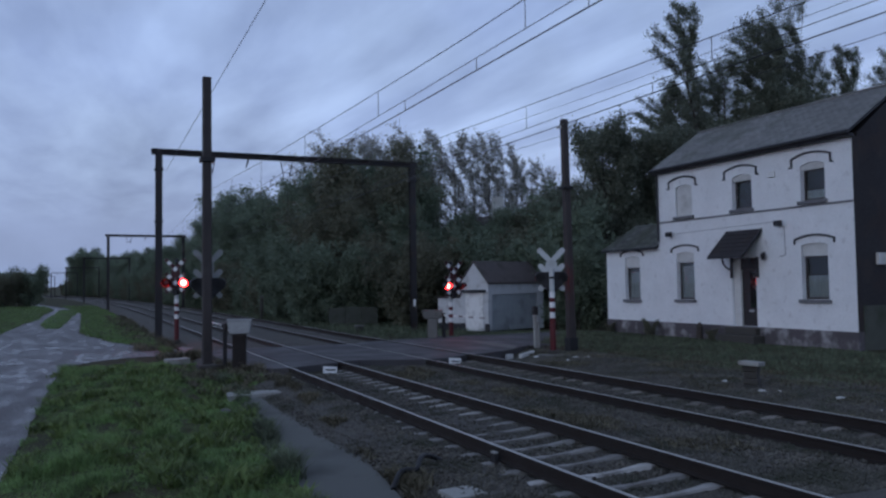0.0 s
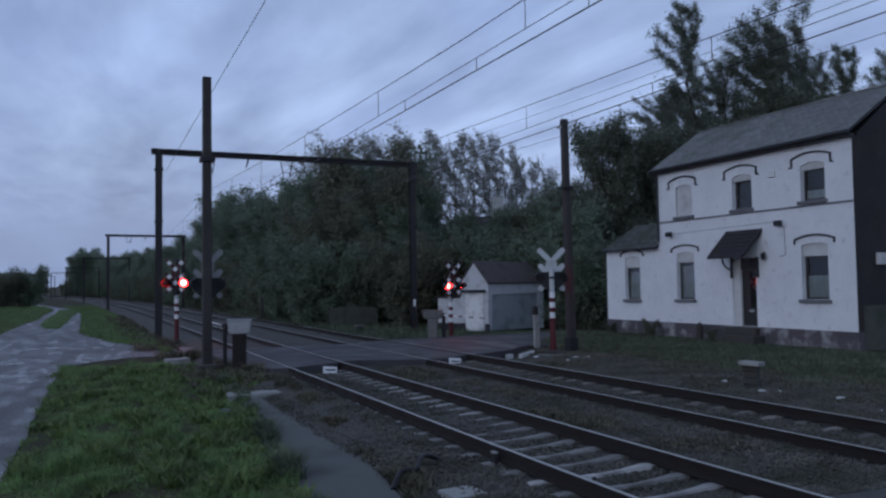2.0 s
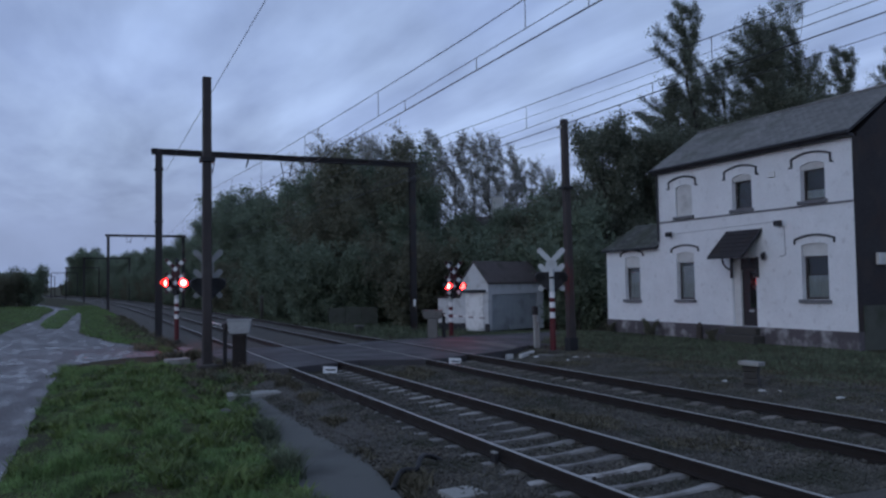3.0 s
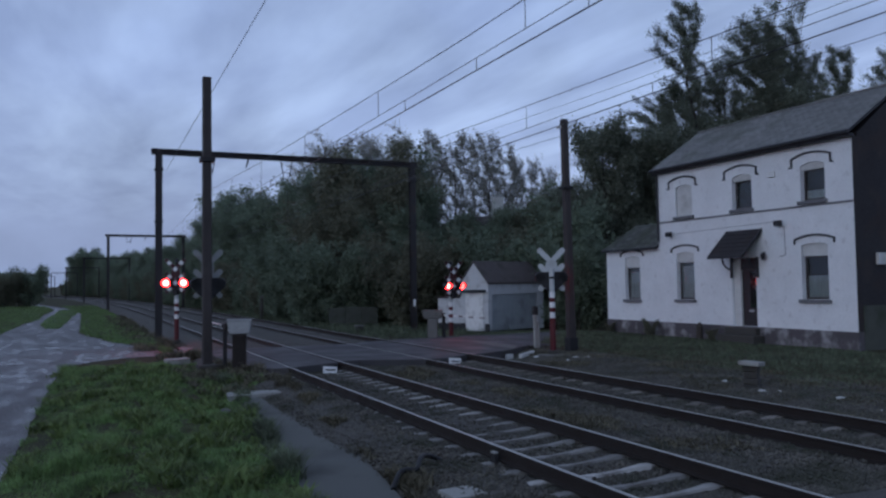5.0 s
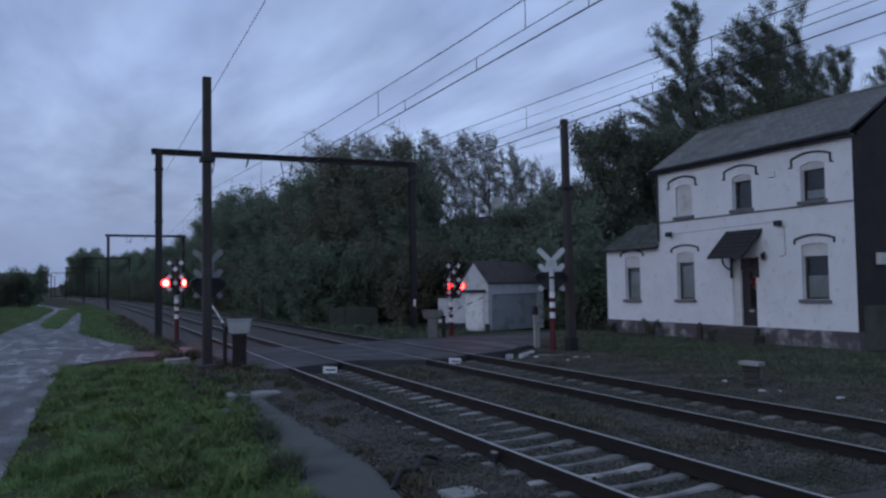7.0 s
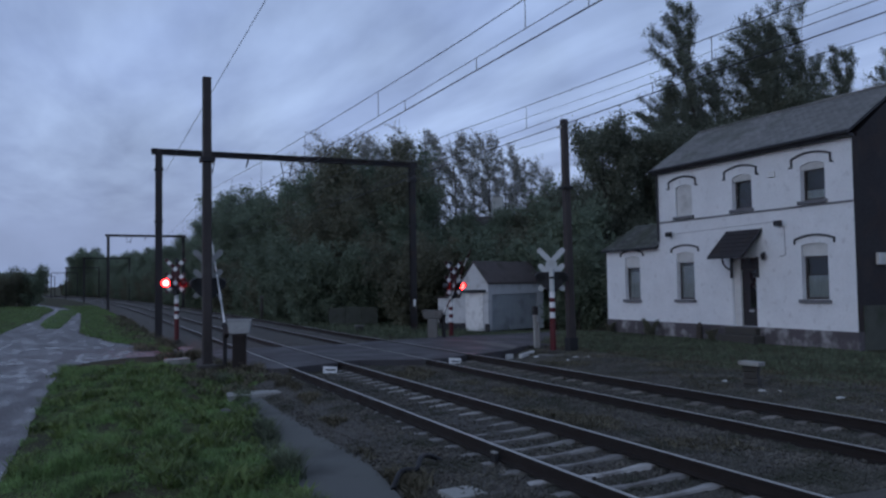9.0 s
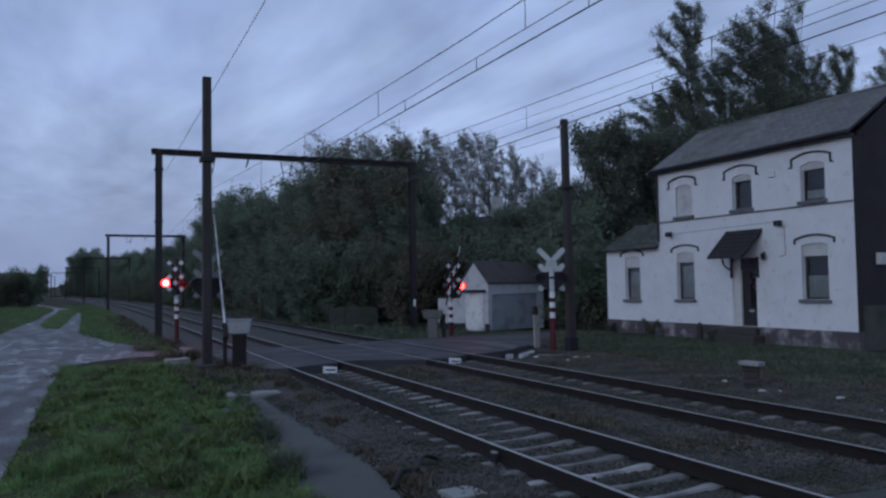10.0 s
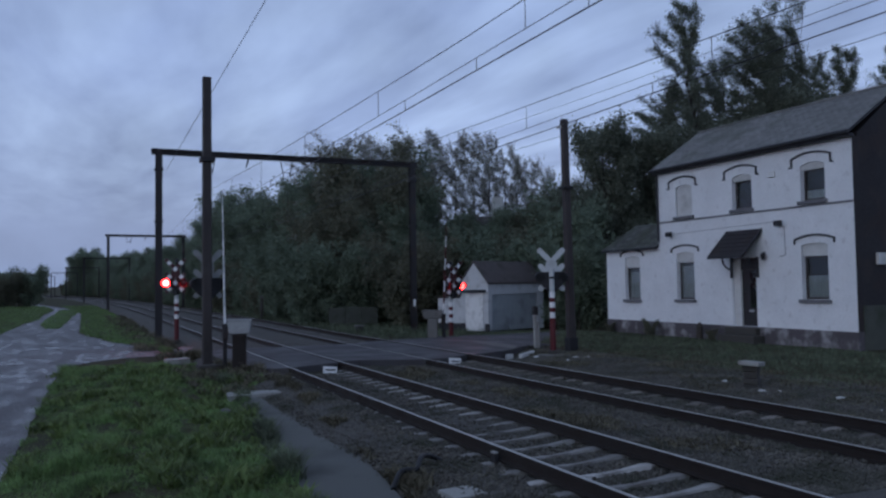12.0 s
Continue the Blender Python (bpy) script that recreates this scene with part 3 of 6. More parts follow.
def house_window(parent, yc, w, z0, z1, rise, shutter, curtain=0.0, closed=False, name="window"):
    """Frame, pane, sill, shutter box and hood mould of one window, in the house's space."""
    win = thing(name, Matrix.Identity(4), "", "")
    win.parent = parent
    x = XH + 0.18
    bm = bmesh.new()
    for a, b, c, d in ((yc - w / 2, yc - w / 2 + 0.06, z0, z1), (yc + w / 2 - 0.06, yc + w / 2, z0, z1), (yc - w / 2 + 0.06, yc + w / 2 - 0.06, z0, z0 + 0.07), (yc - w / 2 + 0.06, yc + w / 2 - 0.06, z1 - shutter - 0.05, z1 - shutter)):
        box(x, x + 0.06, a, b, c, d, 0.006, bm)
    part("window_frame", bm, M_BROWNFRAME, win)
    if not closed:
        pane = part("pane", box(x + 0.02, x + 0.028, yc - w / 2 + 0.05, yc + w / 2 - 0.05, z0 + 0.05, z1 - shutter - 0.03), M_GLASS, win)
        pane.visible_shadow = False
        if curtain:
            bm = bmesh.new()
            k = 14
            top = z0 + curtain * (z1 - shutter - z0)
            for i in range(k):
                a, b = yc - w / 2 + 0.03 + (w - 0.06) * i / k, yc - w / 2 + 0.03 + (w - 0.06) * (i + 1) / k
                da, db = 0.02 * math.sin(i * 2.1), 0.02 * math.sin((i + 1) * 2.1)
                vs = [bm.verts.new(p) for p in ((x + 0.1 + da, a, z0 + 0.04), (x + 0.1 + db, b, z0 + 0.04), (x + 0.1 + db, b, top), (x + 0.1 + da, a, top))]
                bm.faces.new(vs)
            part("curtain", bm, M_CURTAIN, win, "grey half curtain behind the pane")
    # the roller shutter: one ribbed curtain of slats
    bm = bmesh.new()
    low = z0 + 0.02 if closed else z1 - shutter
    rows, z = [], low
    while z < z1:
        rows += [(XH + 0.085, z), (XH + 0.085, min(z + 0.046, z1)), (XH + 0.095, min(z + 0.05, z1 + 0.002)), (XH + 0.095, min(z + 0.054, z1 + 0.004))]
        z += 0.056
    rows += [(XH + 0.12, rows[-1][1] + 0.001), (XH + 0.12, low)]
    ends = [[bm.verts.new((a, y, b)) for a, b in rows] for y in (yc - w / 2 + 0.012, yc + w / 2 - 0.012)]
    for k in range(len(rows)):
        q = (k + 1) % len(rows)
        bm.faces.new((ends[0][k], ends[0][q], ends[1][q], ends[1][k]))
    bmesh.ops.recalc_face_normals(bm, faces=bm.faces[:])
    part("roller_shutter", bm, M_FRAME, win, "lowered pale slatted roller shutter" if closed else "pale rolled-up shutter")
    loop = [(yc - w / 2 + 0.005, z1 - 0.012)] + [(yc + w / 2 - 0.005, z1 - 0.012)] + [(a, b - 0.012) for a, b in arch_top(yc, w - 0.02, z1, rise)]
    lint = part("lintel", plate([(a, b) for a, b in loop], 0.06, "x"), M_FRAME, win)
    lint.matrix_basis = Matrix.Translation((XH + 0.08, 0, 0))
    part("sill", box(XH - 0.09, XH + 0.15, yc - w / 2 - 0.09, yc + w / 2 + 0.09, z0 - 0.12, z0 - 0.003, 0.012), M_SILL, win, "worn limestone sill")
    return win


def hood(parent, yc, half, z_foot, z_spring, z_top, toe=0.1):
    """A label mould over an opening; toe: how far its feet turn outwards."""
    pts = ([(yc + half + toe, z_foot)] if toe else []) + [(yc + half, z_foot), (yc + half, z_spring)]
    pts += [(yc + half * (1 - 2 * i / 8), z_spring + (z_top - z_spring) * (1 - (2 * i / 8 - 1) ** 2)) for i in range(1, 8)]
    pts += [(yc - half, z_spring), (yc - half, z_foot)] + ([(yc - half - toe, z_foot)] if toe else [])
    bm = bmesh.new()
    rings = []
    for k, (a, b) in enumerate(pts):
        p, q = pts[max(0, k - 1)], pts[min(len(pts) - 1, k + 1)]
        n = Vector((q[0] - p[0], q[1] - p[1])).normalized()
        t = Vector((-n.y, n.x)) * 0.032
        rings.append([bm.verts.new(v) for v in ((-0.03, a + t.x, b + t.y), (-0.03, a - t.x, b - t.y), (0.03, a - t.x, b - t.y), (0.03, a + t.x, b + t.y))])
    for r, q in zip(rings, rings[1:]):
        for k in range(4):
            bm.faces.new((r[k], r[(k + 1) % 4], q[(k + 1) % 4], q[k]))
    bm.faces.new(rings[0])
    bm.faces.new(rings[-1][::-1])
    bmesh.ops.recalc_face_normals(bm, faces=bm.faces[:])
    ob = part("hood_mould", bm, M_FASCIA, parent, "dark painted hood mould")
    ob.matrix_basis = Matrix.Translation((XH - 0.012, 0, 0))


def slate_slope(name, parent, ya, yb, x_low, z_low, x_top, z_top, mat, course=0.16, wide=0.28, label="", single=0.0):
    """A roof slope of overlapping slates, all in one joined mesh, over a solid deck."""
    run = Vector((x_top - x_low, 0, z_top - z_low))
    n = int(run.length / course)
    up = run.normalized()
    nrm = Vector((-up.z, 0, up.x)) if x_top > x_low else Vector((up.z, 0, -up.x))
    verts, faces = [], []
    one = None
    if single:
        a, b = nrm * 0.022, up * course * 1.25 + nrm * 0.004
        w = wide - 0.012
        one = mesh_of("slate", [(a.x, 0, a.z), (a.x, w, a.z), (b.x, 0, b.z), (b.x, w, b.z), (0, 0, 0), (0, w, 0)], [(0, 1, 3, 2), (0, 4, 5, 1)], M_SLATEPIECE)
    def quad_box(p, w, h, lift):
        a = p + nrm * lift
        b = p + up * h + nrm * 0.004
        i = len(verts)
        for q in (a, b):
            for dy in (0, w):
                verts.append((q.x, q.y + dy, q.z))
        for dy in (0, w):
            verts.append((p.x, p.y + dy, p.z))
        faces.extend([(i, i + 1, i + 3, i + 2), (i, i + 4, i + 5, i + 1)])
    for r in range(n):
        y = ya - (wide / 2 if r % 2 else 0)
        while y < yb:
            a, b = max(ya, y), min(yb, y + wide - 0.012)
            if b - a > 0.03:
                p = Vector((x_low, a, z_low)) + up * (r * course)
                if b < single and b - a > wide - 0.02:
                    put("slate", one, parent, pose(*p, random.uniform(-0.5, 0.5), random.uniform(-0.6, 0.6)))
                    y += wide
                    continue
                quad_box(p, b - a, course * 1.25, 0.018 + random.uniform(0, 0.008))
            y += wide
    me = mesh_of(name, verts, faces, mat)
    ob = put(name, me, parent, None, label)
    return tagged(ob, kind="stuff")


def station_house():
    h = thing("station_house", Matrix.Identity(4), "white rendered two-storey former station house with a dark slate roof", "house")
    g = [(28.07, 1.02, 1.37, 3.16, 0.08, 0.42, 0.85), (24.72, 1.01, 1.4, 3.2, 0.08, 0.34, 0.9), (18.6, 1.04, 1.46, 3.23, 0.08, 0.35, 0.55)]
    u = [(24.72, 0.95, 4.7, 5.86, 0.1, 0.14, 0.0), (21.65, 0.94, 4.7, 5.86, 0.1, 0.14, 0.0), (18.58, 0.96, 4.7, 5.86, 0.1, 0.14, 0.35)]
    door = (21.67, 1.16, 0.47, 2.92, 0.0)
    main_loops = [opening_loop(*w[:5]) for w in g[1:] + u] + [[(door[0] - 0.58, 0.475), (door[0] + 0.58, 0.475), (door[0] + 0.58, 2.92), (door[0] - 0.58, 2.92)]]
    PL = 0.47
    holed_wall("wall", [(H_Y0, PL), (H_Y1, PL), (H_Y1, EAVE), (H_Y0, EAVE)], main_loops, XH, 0.26, M_WHITEWALL, h, "stained white painted front wall")
    holed_wall("wall", [(H_Y1 + 0.002, PL), (A_Y1, PL), (A_Y1, 3.56), (H_Y1 + 0.002, 3.56)], [opening_loop(*g[0][:5])], XH + 0.01, 0.26, M_WHITEWALL, h, "white painted wall of the low annex")
    part("plinth", box(XH - 0.03, XH + 0.25, H_Y0 - 0.02, A_Y1 + 0.01, -0.5, PL, 0.01), M_PLINTH, h, "flaking grey stone plinth")
    # ends, back and rooms
    gable = [(XH + 0.262, 0.0), (BACK_X, 0.0), (BACK_X, EAVE), (RIDGE_X, RIDGE - 0.06), (XH + 0.262, EAVE + 0.1)]
    for y, mat, lab in ((H_Y0 + 0.13, M_DARKSLATE, "dark slate-clad gable wall"), (H_Y1 - 0.13, M_WHITEWALL, "white upper gable wall")):
        o = part("wall", plate([(a, b - 0.4 if b == 0 else b) for a, b in gable], 0.26, "y"), mat, h, lab)
        o.matrix_basis = Matrix.Translation((0, y, 0))
    o = part("corner_face", box(XH + 0.003, XH + 0.261, H_Y0 - 0.006, H_Y0 + 0.02, PL, EAVE), M_DARKSLATE, h, "dark slate-clad corner")
    part("wall", box(BACK_X - 0.25, BACK_X - 0.005, H_Y0 + 0.262, A_Y1 - 0.01, -0.4, 3.5), M_WHITEWALL, h, "white back wall")
    part("wall", box(BACK_X - 0.25, BACK_X - 0.005, H_Y0 + 0.262, H_Y1 - 0.262, 3.505, EAVE), M_WHITEWALL, h, "white back wall")
    an = [(XH + 0.27, -0.4), (BACK_X - 0.27, -0.4), (BACK_X - 0.27, 3.5), (23.4, 4.62), (XH + 0.27, 3.55)]
    o = part("wall", plate(an, 0.24, "y"), M_WHITEWALL, h, "white end wall of the annex")
    o.matrix_basis = Matrix.Translation((0, A_Y1 - 0.125, 0))
    part("floor", box(XH + 0.27, BACK_X - 0.26, H_Y0 + 0.27, A_Y1 - 0.26, 0.3, 0.45), M_ROOM, h)
    part("floor", box(XH + 0.27, BACK_X - 0.26, H_Y0 + 0.27, H_Y1 - 0.27, 3.7, 3.95), M_ROOM, h)
    part("partition", box(XH + 1.9, XH + 2.0, H_Y0 + 0.27, A_Y1 - 0.26, 0.455, 3.45), M_ROOM, h)
    part("partition", box(XH + 1.9, XH + 2.0, H_Y0 + 0.27, H_Y1 - 0.27, 3.955, 6.4), M_ROOM, h)
    # roofs
    for xa, za, xb, zb in ((XH - 0.28, EAVE + 0.14, RIDGE_X, RIDGE + 0.05), (BACK_X + 0.28, EAVE + 0.14, RIDGE_X, RIDGE + 0.05)):
        slate_slope("slate_covering", h, H_Y0 - 0.12, H_Y1 + 0.14, xa, za, xb, zb, M_SLATE, label="weathered grey slates", single=21.3 if xa < xb else 0.0)
        deck = plate([(xa, za - 0.1), (xb, zb - 0.1), (xb, zb - 0.012), (xa, za - 0.012)], H_Y1 - H_Y0 + 0.2, "y")
        o = part("roof", deck, M_FASCIA, h)
        o.matrix_basis = Matrix.Translation((0, (H_Y0 + H_Y1) / 2 + 0.01, 0))
    part("ridge", box(RIDGE_X - 0.09, RIDGE_X + 0.09, H_Y0 - 0.12, H_Y1 + 0.14, RIDGE + 0.03, RIDGE + 0.1, 0.03), M_SLATE, h, "grey ridge capping")
    part("gutter", box(XH - 0.36, XH - 0.24, H_Y0 - 0.12, H_Y1 + 0.14, EAVE + 0.06, EAVE + 0.17, 0.03), M_FASCIA, h, "dark eaves gutter")
    part("fascia", box(XH - 0.22, XH + 0.0, H_Y0 - 0.1, H_Y1 + 0.12, EAVE - 0.03, EAVE + 0.06, 0.01), M_FASCIA, h, "dark boarded eaves")
    part("downpipe", rod((XH - 0.07, H_Y1 - 0.05, EAVE), (XH - 0.07, H_Y1 - 0.05, 3.8), 0.045), M_FASCIA, h)
    slate_slope("slate_covering", h, H_Y1 + 0.01, A_Y1 + 0.15, XH - 0.15, 3.56, 23.4, 4.72, M_SLATEMOSS, label="dark mossy annex slates")
    slate_slope("slate_covering", h, H_Y1 + 0.01, A_Y1 + 0.15, BACK_X + 0.1, 3.5, 23.4, 4.72, M_SLATEMOSS)
    for xa, za in ((XH - 0.15, 3.55), (BACK_X + 0.1, 3.49)):
        o = part("roof", plate([(xa, za - 0.09), (23.4, 4.62), (23.4, 4.7), (xa, za - 0.01)], A_Y1 - H_Y1, "y"), M_FASCIA, h)
        o.matrix_basis = Matrix.Translation((0, (H_Y1 + A_Y1) / 2 + 0.02, 0))
    part("gutter", box(XH - 0.22, XH - 0.12, H_Y1 + 0.02, A_Y1 + 0.12, 3.46, 3.55, 0.025), M_FASCIA, h, "dark eaves gutter")
    part("string_course", box(XH - 0.035, XH - 0.001, H_Y0, H_Y1, 4.5, 4.56, 0.008), M_SILL, h, "thin grey string course")
    # windows and hoods
    for i, w in enumerate(g):
        house_window(h, *w)
    house_window(h, *u[0], closed=True)
    house_window(h, *u[1])
    house_window(h, *u[2])
    for yc in (24.78, 21.7, 18.62):
        hood(h, yc, 0.77, 5.86, 6.13, 6.28)
    for yc, z in ((28.07, 3.22), (24.72, 3.27), (18.59, 3.29)):
        hood(h, yc, 0.775, z, z + 0.14, z + 0.28, 0.0)
    # door
    d = thing("door", Matrix.Identity(4), "", "")
    d.parent = h
    part("door_frame", box(XH + 0.1, XH + 0.2, 21.93, 22.245, 0.48, 2.91, 0.01), M_FRAME, d, "pale painted side panel")
    ajar = pose(XH + 0.13, 21.1, 0.48, 0, 0, -3.9)
    leaf = part("leaf", box(0, 0.05, 0, 0.82, 0, 2.02, 0.008), M_DOOR, d, "dark glossy door leaf", ajar)
    part("door_panel", box(-0.012, -0.001, 0.1, 0.72, 0.1, 0.42, 0.004), M_DOOR, leaf)
    part("door_glass", box(-0.008, -0.001, 0.05, 0.44, 0.66, 1.95, 0.002), M_DOORGLASS, leaf, "dark glazed upper panel")
    part("letter_plate", box(-0.02, -0.002, 0.27, 0.5, 0.5, 0.58, 0.004), M_SIGNBACK, leaf, "bright metal letter plate")
    part("fanlight", box(XH + 0.13, XH + 0.14, 21.1, 21.925, 2.54, 2.91), M_DOOR, d, "dark fanlight over the door")
    part("transom", box(XH + 0.12, XH + 0.19, 21.1, 21.925, 2.505, 2.535), M_BROWNFRAME, d)
    part("doorstep", box(XH - 0.55, XH - 0.035, 20.75, 22.6, -0.5, 0.18, 0.02), M_DARKCONCRETE, h, "dark worn stone doorstep")
    part("doorstep", box(XH - 0.28, XH - 0.035, 20.95, 22.4, 0.181, 0.44, 0.02), M_DARKCONCRETE, h, "dark worn stone doorstep")
    # lean-to door canopy on brackets
    top, low = (XH - 0.004, 3.93), (XH - 0.95, 2.99)
    can = part("door_canopy", plate([(low[0], low[1]), top, (top[0], top[1] - 0.06), (low[0], low[1] - 0.05)], 1.64, "y"), M_DARKSLATE, h, "dark sloping canopy over the door")
    can.matrix_basis = Matrix.Translation((0, 21.6, 0))
    part("edge_board", box(XH - 0.985, XH - 0.952, -0.84, 0.84, 2.9, 3.0, 0.006), M_FASCIA, can)
    for y in (-0.83, 0.83):
        o = part("verge_board", plate([(low[0], low[1] - 0.1), (low[0], low[1] + 0.02), (top[0], top[1] + 0.02), (top[0], top[1] - 0.1)], 0.03, "y"), M_FASCIA, can)
        o.matrix_basis = Matrix.Translation((0, y, 0))
    for k in range(1, 6):
        part("batten", box(XH - 0.95 + 0.15 * k, XH - 0.94 + 0.15 * k + 0.01, -0.8, 0.8, 3.0 + 0.149 * k, 3.02 + 0.149 * k), M_DARKSLATE, can)
    for y in (0.62, -0.62):
        bm = box(XH - 0.075, XH - 0.005, y - 0.04, y + 0.04, 2.2, 2.94, 0.008)
        pts = [(XH - 0.06 - 0.4 * math.sin(t), 2.52 + 0.4 * (1 - math.cos(t))) for t in [k * math.pi / 2 / 6 for k in range(7)]]
        for p, q in zip(pts, pts[1:]):
            rod((p[0], y, p[1]), (q[0], y, q[1]), 0.035, seg=6, bm=bm)
        part("bracket", bm, M_FASCIA, can, "curved timber bracket")
    # fixtures on the front
    for y, z in ((25.45, 4.0), (19.9, 4.03)):
        bm = box(XH - 0.25, XH - 0.1, y - 0.14, y + 0.14, z - 0.08, z + 0.1, 0.02)
        rod((XH - 0.12, y, z - 0.02), (XH - 0.01, y, z - 0.12), 0.02, seg=6, bm=bm)
        part("floodlight", bm, M_FASCIA, h, "small dark unlit floodlight")
    bm = rod((XH - 0.14, 20.62, 2.82), (XH - 0.14, 20.62, 3.0), 0.06, 0.09, 6)
    rod((XH - 0.14, 20.62, 3.0), (XH - 0.14, 20.62, 3.08), 0.1, 0.02, 6, bm)
    rod((XH - 0.14, 20.62, 3.06), (XH - 0.005, 20.62, 3.1), 0.014, seg=6, bm=bm)
    part("wall_lantern", bm, M_FASCIA, h, "dark unlit wall lantern by the door")
    part("vent", box(XH - 0.05, XH - 0.003, 20.1, 20.36, 5.66, 5.86, 0.012), M_WHITEPAINT, h, "small white wall vent")
    part("cable", rod((XH - 0.012, 25.3, 4.02), (XH - 0.012, 20.0, 4.12), 0.008, seg=5), M_SILL, h)
    bm = rod((XH - 0.012, 19.78, 3.95), (XH - 0.012, 19.76, 2.95), 0.009, seg=5)
    rod((XH - 0.012, 19.76, 2.95), (XH - 0.012, 20.05, 2.89), 0.009, seg=5, bm=bm)
    part("cable", bm, M_SILL, h)
    part("gable_base", box(XH + 0.24, BACK_X, H_Y0 - 0.03, H_Y0 - 0.004, -0.4, 1.28, 0.006), M_MOSSCONCRETE, h, "grey rendered base of the gable")
    part("gable_sill", box(22.5, 23.7, H_Y0 - 0.1, H_Y0 + 0.0, 2.55, 2.92, 0.01), M_FRAME, h, "pale lintel on the dark gable")
    return h


station_house()


# ---- outbuilding ----
def outbuilding():
    m = pose(19.2, 36.9, -0.36, 0, 0, math.degrees(math.atan2(0.36, 0.93)))
    s = thing("outbuilding", m, "white rendered outbuilding with a steep dark roof and grey doors", "outbuilding")
    L, D, E, A = 4.5, 2.0, 2.5, 3.62   # long side along local x, gable at local x = 0
    gable = plate([(0.0, 0.0), (D, 0.0), (D, E), (D / 2, A), (0.0, E)], 0.2, "x")
    part("wall", gable, M_LIMEWASH, s, "white gable wall")
    g2 = part("wall", plate([(0.0, 0.0), (D, 0.0), (D, E), (D / 2, A), (0.0, E)], 0.2, "x"), M_LIMEWASH, s, "white gable wall")
    g2.matrix_basis = Matrix.Translation((L, 0, 0))
    part("wall", box(0.11, L - 0.11, 0.0, 0.2, 1.94, E), M_LIMEWASH, s, "white wall band over the doors")
    part("wall", box(0.11, L - 0.11, D - 0.2, D, 0, E), M_LIMEWASH, s)
    part("wall", box(0.11, 0.2, 0.0, 0.2, 0.0, 1.94), M_LIMEWASH, s)
    part("wall", box(4.01, L - 0.11, 0.0, 0.2, 0.0, 1.94), M_LIMEWASH, s)
    part("door", box(0.21, 2.09, 0.05, 0.11, 0.02, 1.93, 0.01), M_GREYDOOR, s, "blue-grey boarded garage door")
    part("door", box(2.11, 4.0, 0.05, 0.11, 0.02, 1.93, 0.01), M_GREYDOOR, s, "blue-grey boarded garage door")
    for x in (0.58, 0.96, 1.34, 1.72, 2.49, 2.87, 3.25, 3.63):
        part("batten", box(x, x + 0.02, 0.038, 0.049, 0.05, 1.9), M_GREYDOOR, s)
    for sy, y0 in ((1, -0.05), (-1, D + 0.05)):
        k = (A - E) / (D / 2)
        deck = plate([(y0, E - 0.05 * k + 0.03), (D / 2, A + 0.03), (D / 2, A + 0.12), (y0, E - 0.05 * k + 0.12)], L + 0.3, "x")
        o = part("roof", deck, M_SHEDROOF, s, "dark brown tiled roof slope")
        o.matrix_basis = Matrix.Translation((L / 2, 0, 0))
    part("porch_board", box(-0.32, -0.105, 0.15, 1.8, 2.05, 2.2, 0.01), M_FASCIA, s, "dark ledge board on the gable")
    part("side_door", box(-0.135, -0.105, 0.35, 1.6, 0.05, 2.04, 0.008), M_WHITEPAINT, s, "white painted boarded door")
    part("plinth", box(-0.13, -0.101, -0.1, 0.24, 0.0, 0.42, 0.005), M_FASCIA, s, "dark tarred plinth")
    part("plinth", box(-0.13, -0.101, 1.56, D, 0.0, 0.42, 0.005), M_FASCIA, s, "dark tarred plinth")
    part("lean_to", box(-0.1, 1.5, D + 0.005, D + 1.7, 0.4, 1.75, 0.01), M_LIMEWASH, s, "low white lean-to wall")
    part("lean_to_base", box(-0.09, 1.49, D + 0.01, D + 1.69, 0.0, 0.398), M_FASCIA, s)
    part("lean_to_roof", box(-0.2, 1.6, D + 0.23, D + 1.8, 1.752, 1.82, 0.01), M_SHEDROOF, s)


outbuilding()


def hidden_house():
    """A house behind the wood of which only the chimney shows."""
    h = thing("far_house", pose(36.0, 67.2, -0.5, 0, 0, -20), "far house behind the wood showing only a pale chimney", "house")
    part("wall", box(-3.0, 3.0, -2.0, 2.0, 0, 6.0, 0.02), M_WHITEWALL, h)
    for sy in (-1, 1):
        part("roof", plate([(sy * 2.3, 5.8), (0.0, 9.0), (0.0, 9.15), (sy * 2.3, 5.95)], 6.4, "x"), M_SHEDROOF, h, "dark roof slope")
    ch = part("chimney", box(-0.52, 0.52, -0.35, 0.35, 8.3, 10.9, 0.02), M_PALERENDER, h, "pale rendered chimney")
    part("chimney_cap", box(-0.58, 0.58, -0.41, 0.41, 10.901, 11.0, 0.01), M_PALERENDER, ch)


hidden_house()


